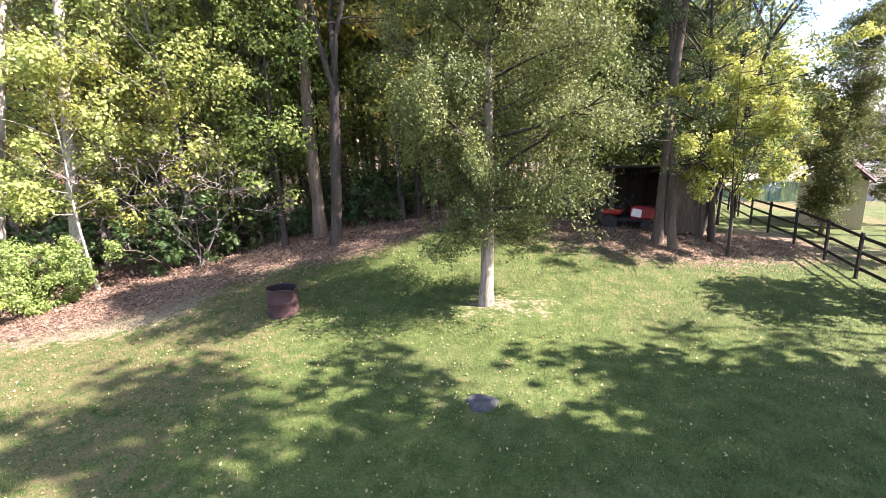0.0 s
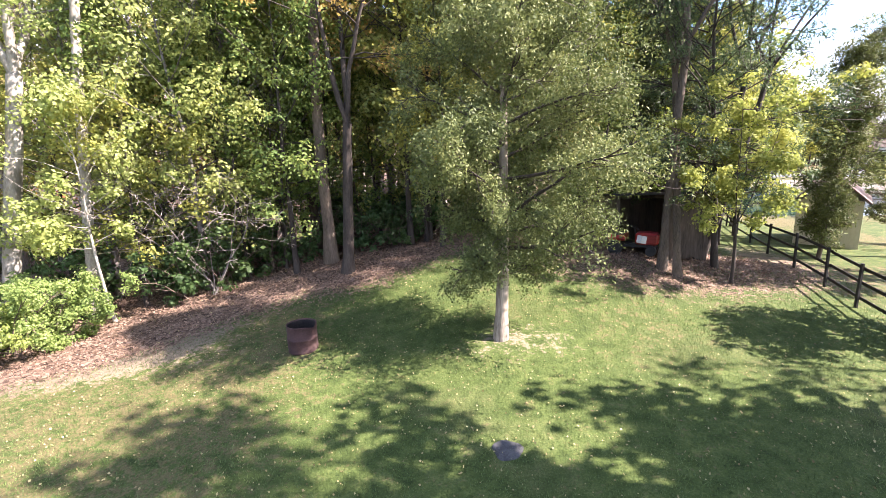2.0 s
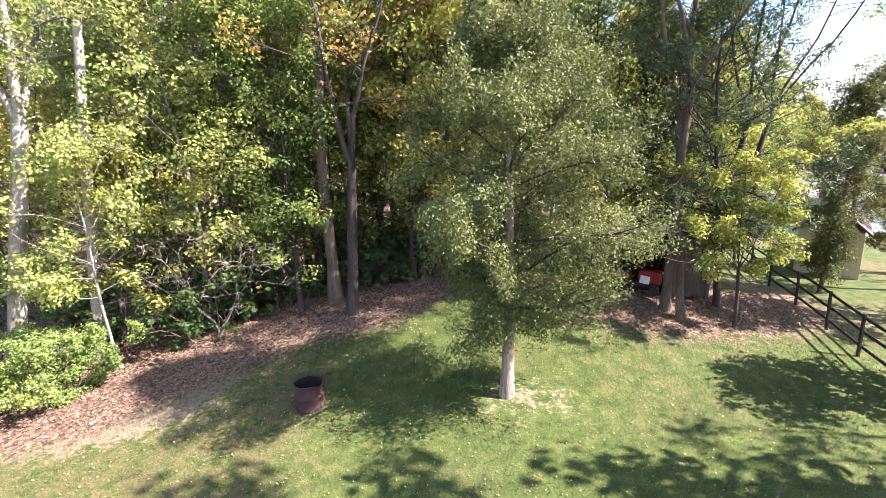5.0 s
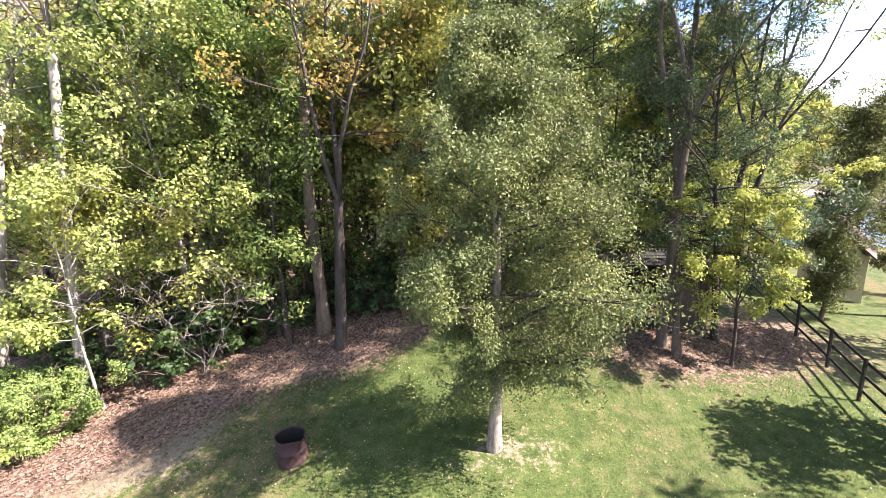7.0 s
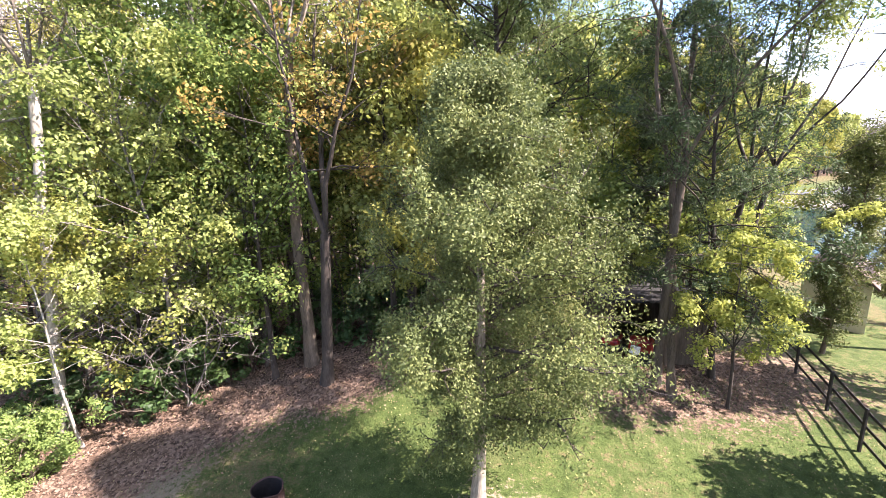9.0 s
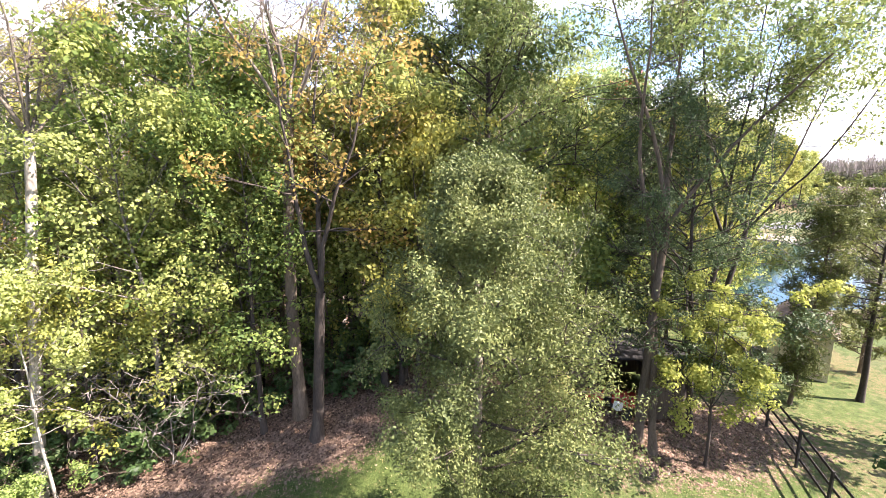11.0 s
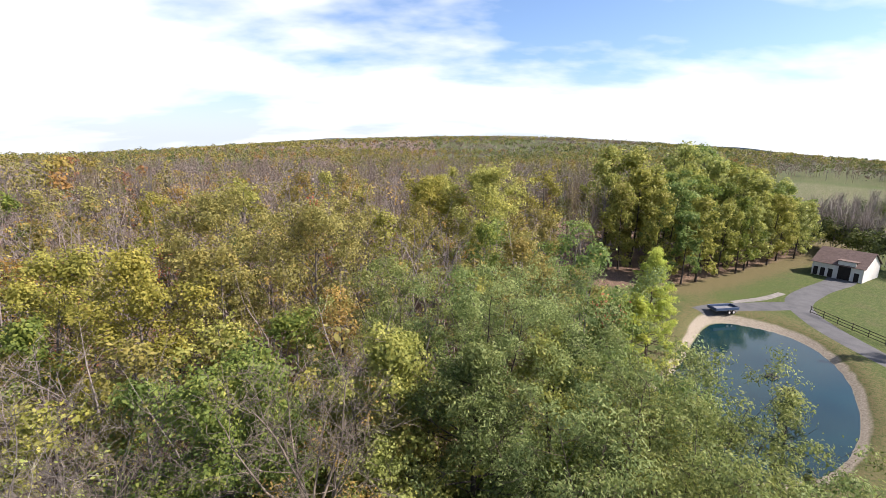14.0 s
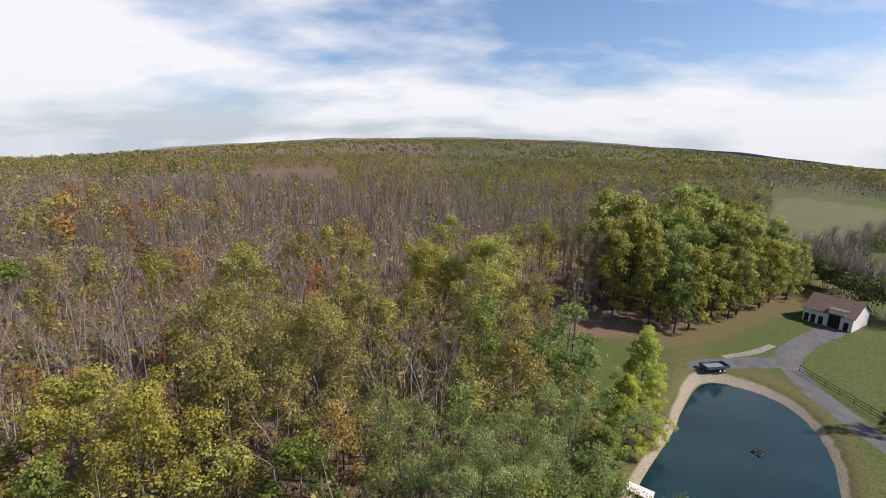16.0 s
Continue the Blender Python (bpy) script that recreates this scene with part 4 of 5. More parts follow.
def allowed(x, y):
    """Where the wood stands."""
    if any((x - a) ** 2 + (y - b) ** 2 < c * c for a, b, c in BIG_TREES):
        return False
    if pond_r(x, y) < 1.35 or (x > 17 and y < 38):
        return False
    if y < 24 and x > -19:
        return x < 3 and y > 18.5 and min((x - a) ** 2 + (y - b) ** 2 for a, b in NEAR_TREES) > 3.2
    if x > 3.0 and y < 26:
        return False
    if 7 < x < 16 and y < 44 and abs(x - (4.0 + 0.2 * y)) < 1.8:
        return False
    if x > 17:
        return y > grove_edge(x) + 30 if x > 41 else y > 88
    return y > 15


rng = np.random.default_rng(77)
placed = []
for k in range(5200):
    d = 15 + 125 * rng.random() ** 0.75
    a = rng.uniform(-0.86, 0.86)
    x, y = d * math.sin(a), d * math.cos(a)
    if y < 12 or not allowed(x, y):
        continue
    gap = 2.3 + d * 0.014
    if any((x - q[0]) ** 2 + (y - q[1]) ** 2 < gap * gap for q in placed[-900:]):
        continue
    placed.append((x, y))
    if len(placed) > 700:
        break
placed.sort(key=lambda q: q[0] ** 2 + q[1] ** 2)
rest, placed = placed[225:], placed[:225]
for x, y in placed:
    u = rng.random()
    zone = noise.noise(Vector((x * 0.03, y * 0.03, 3.1)))
    if x > 19:
        kind = "green" if u < 0.42 else "yellow" if u < 0.88 else "olive"
        s = rng.uniform(1.3, 1.6)
    elif x > 4 and y > 34 and y < 75:
        kind = "olive" if u < 0.5 else "green" if u < 0.72 else "yellow" if u < 0.8 else "bare"
        s = rng.uniform(0.95, 1.2)
    elif y > 62:
        kind = "purple" if u < 0.52 else "bare" if u < 0.82 else "olive" if u < 0.9 else "yellow" if u < 0.94 else "orange" if u < 0.97 else "red"
        s = rng.uniform(1.2, 1.45)
    elif y > 34:
        kind = "olive" if u < 0.16 else "bare" if u < 0.5 else "purple" if u < 0.84 else "green" if u < 0.9 else "yellow" if u < 0.95 else "orange" if u < 0.98 else "red"
        s = rng.uniform(1.05, 1.3)
    else:
        kind = "yellow" if u < 0.22 else "green" if u < 0.42 else "olive" if u < 0.6 else "bare" if u < 0.96 else "orange"
        s = rng.uniform(0.75, 1.12)
    plant(kind, x, y, s * (1 + 0.15 * zone), rng.uniform(0.9, 1.25))

# the grove before the barn: low crowns in front, tall ones behind
rng = np.random.default_rng(41)
grove_spots = []
for k in range(1500):
    x, back = rng.uniform(41.5, 100), rng.uniform(0, 27)
    y = float(grove_edge(x)) + back
    if all((x - q[0]) ** 2 + (y - q[1]) ** 2 > (4.3 + 0.05 * back) ** 2 for q in grove_spots):
        grove_spots.append((x, y, back))
for x, y, back in grove_spots:
    plant("grove_green" if rng.random() < 0.42 - 0.01 * back else "grove_yellow", x, y, (0.9 + 0.024 * back) * rng.uniform(0.85, 1.12) * (0.86 if x > 82 else 1), rng.uniform(0.85, 1.05))

# single trees that stand out over the canopy
leafy(71, 20.8, 0.28, 0.2, 6.0, put(8.5, 60.0), "oak_tree", "large oak turning yellow-green above the wood", BARK_GREY, LEAF_GOLD, 26000, 0.14, 1.05, (0, 0), 46, "round", (0.1, 1.0), 0.8)
leafy(70, 19.6, 0.26, 0.22, 5.2, put(1.5, 61.0), "oak_tree", "large oak turning yellow-green above the wood", BARK_GREY, LEAF_GOLD, 19000, 0.14, 1.0, (0, 0), 40)
leafy(72, 19.8, 0.26, 0.25, 6.0, put(-18.5, 43), "oak_tree", "large oak with a yellow-green crown", BARK_GREY, LEAF_OLIVE, 24000, 0.115, 0.95, (0, 0), 44)
leafy(69, 18.4, 0.24, 0.25, 5.6, put(-10.5, 42), "oak_tree", "large oak with olive-brown foliage", BARK_GREY, LEAF_OLIVE, 22000, 0.115, 0.95, (0, 0), 40)
leafy(73, 17.6, 0.2, 0.25, 4.3, put(-18.9, 29.4), "maple_tree", "maple with a yellow-green rounded crown", BARK_GREY, LEAF_GOLD, 16000, 0.11, 0.8, (0, 0), 38)
leafy(68, 16.8, 0.2, 0.25, 4.2, put(-27.6, 31), "maple_tree", "maple with a yellow-green rounded crown", BARK_GREY, LEAF_GOLD, 16000, 0.11, 0.8, (0, 0), 38)
red_tipped = leafy(74, 14.8, 0.16, 0.1, 2.7, put(12.9, 29.5), "maple_tree", "small maple with a red-tipped green crown by the pond", BARK_GREY, LEAF_GREEN, 13000, 0.11, 0.6, (0, 0), 32)
g = Geo()
tip_rng = np.random.default_rng(745)
leaves(g, tip_rng, np.array([0.1, 0.0, 14.2]) + tip_rng.normal(size=(460, 3)) * np.array([0.45, 0.45, 0.4]), 0.12)
tagged(part("crown_tip", g.mesh("crown_tip", LEAF_RED), red_tipped), "red-turned leaves at the top", kind="stuff")
cedar(75, 13.6, 0.18, 4.0, 0.05, 24000, put(27.4, 50.0), "soft light green conifer on the pond's bank", (0, 0), LEAF_LARCH, 0.17, BARK_BROWN, 64, 0.36, "cone", "larch_tree")
cedar(76, 9.4, 0.14, 3.4, 0.05, 12000, put(24.0, 47.0), "soft light green conifer on the pond's bank", (0, 0), LEAF_LARCH, 0.17, BARK_BROWN, 50, 0.34, "cone", "larch_tree")
cedar(78, 8.5, 0.14, 1.9, 0.1, 4200, put(27.5, 29.0), "dark conifer on the near bank of the pond", (0, 0), LEAF_DARK, 0.14, BARK_DARK, 40, 0.26, "cone", "spruce_tree")
cedar(79, 9.0, 0.14, 2.0, 0.1, 4200, put(61.5, 49.5), "dark spruce beside the asphalt drive", (0, 0), LEAF_DARK, 0.16, BARK_DARK, 40, 0.28, "cone", "spruce_tree")
forked(77, 16.0, 0.2, 6.5, 4, 0.4, 2.2, put(24.9, 68.5), "sycamore_tree", "bare leaning tree at the edge of the glade", BARK_GREY, LEAF_OLIVE, 300, 0.14, 0.4, (0.1, 0.0), 2, 4, 9, 0.3)


# ---- woods in the distance ----
def crowns(g, r, trees, blades, size, top, broad=1.0, low=0.3, lobes=7):
    """Crowns in the distance: each tree is a handful of rounded lobes, set with leaf clumps, of one tint."""
    n = len(trees)
    if not n:
        return
    h, wide, tint = top * r.uniform(0.72, 1.15, n), broad * r.uniform(2.2, 4.2, n), r.random(n)
    a, f = r.uniform(0, 6.28, (n, lobes)), r.random((n, lobes)) ** 0.8
    rad = wide[:, None] * 0.62 * np.sqrt(np.clip(1 - (1.5 * f - 0.55) ** 2, 0.1, 1)) * r.uniform(0.5, 1.0, (n, lobes))
    z0 = height(trees[:, 0], trees[:, 1])
    core = np.stack([trees[:, :1] + rad * np.cos(a), trees[:, 1:2] + rad * np.sin(a), z0[:, None] + h[:, None] * (low + 0.12 + (0.82 - low) * f)], -1)
    size_l = wide[:, None] * r.uniform(0.34, 0.6, (n, lobes))
    tree = np.repeat(np.arange(n), blades)
    lobe = r.integers(lobes, size=n * blades)
    way = unit(r.normal(size=(n * blades, 3)) + np.array([0.0, 0.0, 0.35]))
    c = core[tree, lobe] + way * (size_l[tree, lobe] * r.uniform(0.75, 1.1, n * blades))[:, None] * np.array([1, 1, 0.85])
    leaves(g, r, c, size, 0.7, 0.3, None, way * 1.5)
    g.tint.append(np.repeat(np.clip(tint[tree] * 0.8 + r.random(n * blades) * 0.2, 0, 1), 4))


def poles(g, r, trees, count, top, wide, girth):
    """Leafless trees: a trunk and a fan of thin rising boughs, each a slim three-cornered blade."""
    n = len(trees) * count
    x, y = np.repeat(trees[:, 0], count), np.repeat(trees[:, 1], count)
    h = np.repeat(top * r.uniform(0.75, 1.1, len(trees)), count)
    trunk = np.tile(np.arange(count) == 0, len(trees))
    a = r.uniform(0, 6.28, n)
    f0 = np.where(trunk, 0.0, r.uniform(0.25, 0.8, n))
    out = np.where(trunk, 0.15, wide * r.uniform(0.3, 1.0, n))
    z = height(x, y)
    foot = np.stack([x, y, z + h * f0], -1)
    tip = np.stack([x + out * np.cos(a), y + out * np.sin(a), z + np.where(trunk, h, np.minimum(h, h * (f0 + r.uniform(0.2, 0.5, n))))], -1)
    b = r.uniform(0, 6.28, n)
    half = np.stack([np.cos(b), np.sin(b) * 0.4, 0 * b], -1) * np.where(trunk, girth * 1.8, girth)[:, None]
    g.add(np.stack([foot - half, foot + half, tip + half * 0.3, tip - half * 0.3], 1).reshape(-1, 3), np.arange(4 * n).reshape(n, 4))
    g.tint.append(np.repeat(r.random(len(trees)), 4 * count))


def scatter(n, d0, d1, seed, ok):
    r = np.random.default_rng(seed)
    d, a = np.sqrt(r.uniform(d0 ** 2, d1 ** 2, n)), r.uniform(-0.9, 0.9, n)
    q = np.stack([d * np.sin(a), d * np.cos(a)], -1)
    return q[ok(q[:, 0], q[:, 1])]


def wooded(x, y):
    right = (x > 105) & (x < 340) & (x > 0.8 * y) & (y > 0.62 * x + 62) & (y < 0.62 * x + 185)
    mid = (x > -0.38 * y) & (x < -0.19 * y) & (y > 285) & (y < 560)
    return ~right & ~mid & ~((x > 19) & (y < grove_edge(x) + 25))


def stand(name, mat, label, build):
    g = Geo()
    build(g)
    tagged(new(name, g.mesh(name, mat)), label, "woods", kind="stuff")


def patchy(seed, scale, level):
    """A test that keeps the trees of one colour together in drifts."""
    def ok(x, y):
        n = np.sin(x / scale + seed * 1.7) * np.sin(y / scale * 0.8 + seed * 2.3) + 0.6 * np.sin(x / scale * 2.3 + seed) * np.sin(y / scale * 1.9 + seed * 0.6)
        return wooded(x, y) & (n > level)
    return ok


def bare_zone(x, y):
    return (x < 30) & (x > -150) & (y > 62) & (y < 265)


rest = np.array(rest)
share = np.random.default_rng(4).random(len(rest))
grove_part = rest[:, 0] > 43
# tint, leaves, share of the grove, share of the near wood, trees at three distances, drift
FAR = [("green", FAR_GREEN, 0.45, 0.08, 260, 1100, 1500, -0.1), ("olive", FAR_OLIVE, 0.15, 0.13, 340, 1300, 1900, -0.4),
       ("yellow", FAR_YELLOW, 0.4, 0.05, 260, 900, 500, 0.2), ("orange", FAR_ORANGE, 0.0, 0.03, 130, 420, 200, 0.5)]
g_lo = w_lo = 0.0
for k, (tint, mat, g_share, w_share, n1, n2, n3, drift) in enumerate(FAR):
    own = rest[np.where(grove_part, (share >= g_lo) & (share < g_lo + g_share), (share >= w_lo) & (share < w_lo + w_share))]
    g_lo, w_lo = g_lo + g_share, w_lo + w_share

    def build(g, k=k, own=own, n1=n1, n2=n2, n3=n3, drift=drift):
        r = np.random.default_rng(120 + k)
        crowns(g, r, own[own[:, 0] <= 43], 380, 0.2, 18.0)
        if k < 3:
            crowns(g, r, own[own[:, 0] > 43], 300, 0.3, 20.0, 1.3, 0.16)
        q = scatter(n1 * 2, 110, 330, 90 + k, patchy(k, 38.0, drift))
        keep = ~bare_zone(q[:, 0], q[:, 1]) | (r.random(len(q)) < (0.3, 0.6, 0.4, 0.6)[k])
        crowns(g, r, q[keep], 115, 0.38, 18.0, 1.2)
        if k >= 2:
            spot = np.stack([r.uniform(-120, -58, 26), r.uniform(66, 165, 26)], -1)
            crowns(g, r, spot, 300, 0.36, 20.0, 1.15)
        crowns(g, r, scatter(n2 * 2, 330, 900, 100 + k, patchy(k + 5, 90.0, drift)), 40, 0.8, 15.0, 1.7, 0.35, 5)
        crowns(g, r, scatter(n3 * 2, 900, 2700, 110 + k, patchy(k + 9, 230.0, drift)), 16, 2.2, 14.0, 3.6, 0.5, 3)
    stand("far_" + tint + "_woods", mat, "distant " + tint + " autumn woods reaching to the horizon", build)


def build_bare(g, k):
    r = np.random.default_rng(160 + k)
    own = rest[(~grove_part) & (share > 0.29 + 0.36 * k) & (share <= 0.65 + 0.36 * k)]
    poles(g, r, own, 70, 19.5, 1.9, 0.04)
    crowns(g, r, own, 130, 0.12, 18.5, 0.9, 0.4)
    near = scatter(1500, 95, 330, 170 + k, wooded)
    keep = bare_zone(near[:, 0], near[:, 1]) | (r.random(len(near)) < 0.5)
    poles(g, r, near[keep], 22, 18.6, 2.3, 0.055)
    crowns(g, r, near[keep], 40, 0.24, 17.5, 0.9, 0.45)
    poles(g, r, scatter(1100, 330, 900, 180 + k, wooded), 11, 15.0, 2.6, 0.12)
    # bare crowns past 330 m, more of them so their dull colour stands in for haze
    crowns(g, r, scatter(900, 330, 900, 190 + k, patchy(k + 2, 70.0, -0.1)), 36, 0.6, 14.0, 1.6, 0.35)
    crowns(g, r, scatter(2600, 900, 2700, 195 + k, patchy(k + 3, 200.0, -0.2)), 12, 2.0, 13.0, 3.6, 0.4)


stand("far_grey_woods", TWIG_GREY, "leafless grey woods stretching into the distance, extra far crowns painting in haze", lambda g: build_bare(g, 0))
stand("far_purple_woods", FAR_BROWN, "leafless purplish woods stretching into the distance, extra far crowns painting in haze", lambda g: build_bare(g, 1))
# the hedge of trees behind the barn
rng = np.random.default_rng(14)
hx, hk = rng.uniform(112, 260, 170), rng.random(150)
hedge = np.concatenate([np.stack([hx, 126 + 0.5 * (hx - 112) + rng.normal(size=170) * 3.0], -1), np.stack([103 + 9 * hk, 84 + 42 * hk], -1) + rng.normal(size=(150, 2)) * 2.0])
rng.shuffle(hedge)
stand("barn_hedge", FAR_GREEN, "dense green trees behind the barn", lambda g: crowns(g, np.random.default_rng(150), hedge[::2], 170, 0.3, 8.0))
stand("barn_hedge", TWIG_GREY, "bare trees in the hedge behind the barn", lambda g: poles(g, np.random.default_rng(151), hedge[1::2], 60, 12.5, 2.4, 0.05))

# low hills closing the horizon, distance haze painted into their blue-grey
HAZED_HILL = surface("hazed_hills", (0.101, 0.13, 0.158), (0.173, 0.202, 0.223), 0.004, 1.0, 1.0, 0.0)
ang = np.linspace(-0.95, 0.95, 160)
crest = 34 + 4350 * np.tan(skyline(ang)) + 6 * np.sin(ang * 23) + 3 * np.sin(ang * 61 + 1)
hx, hy = 4350 * np.sin(ang), 4350 * np.cos(ang)
geo = Geo()
geo.add(np.concatenate([np.stack([hx, hy, np.full(160, -260.0)], -1), np.stack([hx, hy, crest], -1), np.stack([hx * 1.03, hy * 1.03, crest - 40], -1)]),
        np.concatenate([np.stack([np.arange(159) + 160 * k, np.arange(159) + 1 + 160 * k, np.arange(159) + 161 + 160 * k, np.arange(159) + 160 + 160 * k], -1) for k in range(2)]))
tagged(new("backdrop", geo.mesh("backdrop", HAZED_HILL, True)), "low hills along the horizon, blue-grey with painted haze", "hills", kind="structure")


# ---- things on the lawn ----
RUST = surface("rusty_steel", (0.032, 0.019, 0.019), (0.072, 0.037, 0.036), 5.0, 1.0, 0.75, 0.4, (0.065, 0.04, 0.036), 0.2)
WOOD_GREY = surface("weathered_boards", (0.036, 0.028, 0.022), (0.14, 0.112, 0.088), 3.0, 0.12, 0.9, 0.5)
WOOD_DARK = surface("dark_fence_paint", (0.009, 0.008, 0.007), (0.029, 0.025, 0.022), 5.0, 0.3, 0.7, 0.3)
ROOF_DARK = surface("dark_roofing", (0.013, 0.012, 0.012), (0.032, 0.03, 0.029), 4.0, 1.0, 0.85, 0.5)
RED = surface("red_enamel", (0.144, 0.009, 0.009), (0.302, 0.022, 0.018), 3.0, 1.0, 0.4, 0.1)
WHITE = surface("white_paint", (0.475, 0.468, 0.446), (0.59, 0.583, 0.562), 1.5, 0.5, 0.6, 0.15)
CREAM = surface("cream_siding", (0.432, 0.374, 0.259), (0.533, 0.475, 0.346), 1.2, 0.4, 0.7, 0.2)
BLACK = surface("black_rubber", (0.009, 0.009, 0.009), (0.025, 0.025, 0.025), 6.0, 1.0, 0.7, 0.2)
BROWN_ROOF = surface("brown_shingles", (0.072, 0.05, 0.043), (0.151, 0.108, 0.094), 2.0, 1.0, 0.9, 0.4)
BLUE = surface("blue_paint", (0.022, 0.043, 0.094), (0.058, 0.094, 0.173), 2.0, 1.0, 0.5, 0.2)
STEEL = surface("grey_steel", (0.144, 0.151, 0.158), (0.302, 0.31, 0.324), 3.0, 1.0, 0.5, 0.2, metallic=0.5)
DIM = surface("dark_inside", (0.011, 0.009, 0.009), (0.025, 0.022, 0.02), 3.0, 1.0, 0.9, 0.2)


def burn_barrel(m):
    ob = thing("burn_barrel", m, "rusty open-topped steel burn barrel standing in the grass", "barrel")
    g = Geo()
    rng = np.random.default_rng(3)
    n, prof = 40, [(0.30, 0.0), (0.305, 0.02), (0.3, 0.04), (0.3, 0.27), (0.312, 0.285), (0.3, 0.30), (0.298, 0.55), (0.306, 0.57), (0.3, 0.585), (0.286, 0.58), (0.284, 0.3), (0.284, 0.03), (0.02, 0.025)]
    a = np.arange(n) * 2 * np.pi / n
    dent = 1 + 0.025 * np.sin(a * 2 + 1) + 0.018 * np.sin(a * 5) + rng.normal(size=n) * 0.004
    tear = 0.06 * np.clip(np.sin(a + 2.2), 0, 1) ** 6
    rows = [np.stack([np.cos(a) * r * dent, np.sin(a) * r * dent, np.full(n, z) - tear * (z > 0.5)], -1) for r, z in prof]
    i, j = np.meshgrid(np.arange(len(prof) - 1), np.arange(n), indexing="ij")
    k = (j + 1) % n
    g.add(np.concatenate(rows), np.stack([i * n + j, i * n + k, (i + 1) * n + k, (i + 1) * n + j], -1).reshape(-1, 4))
    part("drum", g.mesh("drum", RUST, True), ob)
    liner = Geo()
    rows = [np.stack([np.cos(a) * r * dent, np.sin(a) * r * dent, np.full(n, z) - tear * (z > 0.5)], -1) for r, z in ((0.279, 0.562), (0.279, 0.3), (0.279, 0.05))]
    i, j = np.meshgrid(np.arange(2), np.arange(n), indexing="ij")
    k = (j + 1) % n
    liner.add(np.concatenate(rows), np.stack([i * n + j, i * n + k, (i + 1) * n + k, (i + 1) * n + j], -1).reshape(-1, 4))
    part("lining", liner.mesh("lining", DIM, True), ob, "near-black inside wall")
    ash = bmesh.new()
    bmesh.ops.create_cone(ash, cap_ends=True, segments=24, radius1=0.27, radius2=0.2, depth=0.12, matrix=Matrix.Translation((0, 0, 0.09)))
    for v in ash.verts:
        v.co.z += 0.03 * math.sin(v.co.x * 20) * math.cos(v.co.y * 17)
    bm_part("ash", ash, DIM, ob, "grey-black ash")
    return ob


burn_barrel(put(-3.8, 9.9, 20, -0.01, 1.14))

SLATE = surface("blue_grey_stone", (0.028, 0.028, 0.029), (0.075, 0.074, 0.076), 5.0, 1.0, 0.85, 0.6)
lid = bmesh.new()
bmesh.ops.create_cone(lid, cap_ends=True, segments=18, radius1=0.27, radius2=0.22, depth=0.07)
for v in lid.verts:
    a = math.atan2(v.co.y, v.co.x)
    v.co.xy *= 1 + 0.09 * math.sin(3 * a + 1) + 0.06 * math.sin(5 * a)
bmesh.ops.bevel(lid, geom=lid.edges[:], offset=0.012, segments=2, affect="EDGES")
me = bpy.data.meshes.new("flat_stone")
lid.to_mesh(me)
lid.free()
me.materials.append(SLATE)
ob = tagged(new("flat_stone", me), "flat round grey stone set in the lawn", "stone")
ob.matrix_basis = put(0.52, 6.1, 0, 0.0)


# ---- the open shed ----
def shed(m):
    ob = thing("shed", m, "open-fronted weathered wooden shed with a dark roof", "shed")
    w_, d_, hf, hb = 3.05, 3.6, 2.35, 2.0
    for x, y in ((-w_ / 2, 0), (0.35, 0), (w_ / 2, 0), (-w_ / 2, d_), (w_ / 2, d_)):
        bm_part("post", box(0.13, 0.13, hf if y == 0 else hb, 0.01, (x, y, -0.1)), WOOD_GREY, ob)
    r = np.random.default_rng(8)

    def boards(name, start, way, length, h0, h1, count, turn):
        panel = new(name)
        panel.parent = ob
        for k in range(count):
            f = (k + 0.5) / count
            h = h0 + (h1 - h0) * f + r.uniform(-0.03, 0.03)
            b = box(length / count + 0.004, 0.024 + r.uniform(0, 0.008), h, 0.003, (0, 0, 0))
            p = Vector(start) + Vector(way) * length * f
            bm_part("board", b, WOOD_GREY, panel, "", Matrix.Translation(p + Vector((0, 0, r.uniform(-0.04, 0.02)))) @ Matrix.Rotation(turn, 4, "Z"))
    boards("back_wall", (-w_ / 2, d_, 0), (1, 0, 0), w_, hb - 0.06, hb - 0.06, 18, 0)
    boards("side_wall", (-w_ / 2, 0, 0), (0, 1, 0), d_, hf - 0.08, hb - 0.06, 18, math.pi / 2)
    boards("side_wall", (w_ / 2, 0, 0), (0, 1, 0), d_, hf - 0.08, hb - 0.06, 18, math.pi / 2)
    boards("front_wall", (0.42, 0, 0), (1, 0, 0), w_ / 2 - 0.42, hf - 0.08, hf - 0.08, 7, 0)
    roof = box(w_ + 0.5, math.hypot(d_ + 0.6, hf - hb) + 0.1, 0.07, 0.01)
    bm_part("roof", roof, ROOF_DARK, ob, "dark sheet roof", Matrix.Translation((0, d_ / 2, (hf + hb) / 2 - 0.08)) @ Matrix.Rotation(-math.atan2(hf - hb, d_), 4, "X"))
    for k in range(3):
        bm_part("rafter", box(0.05, d_ + 0.3, 0.1, 0.005), WOOD_GREY, ob, "", Matrix.Translation((-1.2 + 1.2 * k, d_ / 2, (hf + hb) / 2 - 0.2)) @ Matrix.Rotation(-math.atan2(hf - hb, d_), 4, "X"))
    return ob


shed(pose(7.42, 15.15, ground_at(7.2, 15.8) - 0.1, 0, 0, -5))


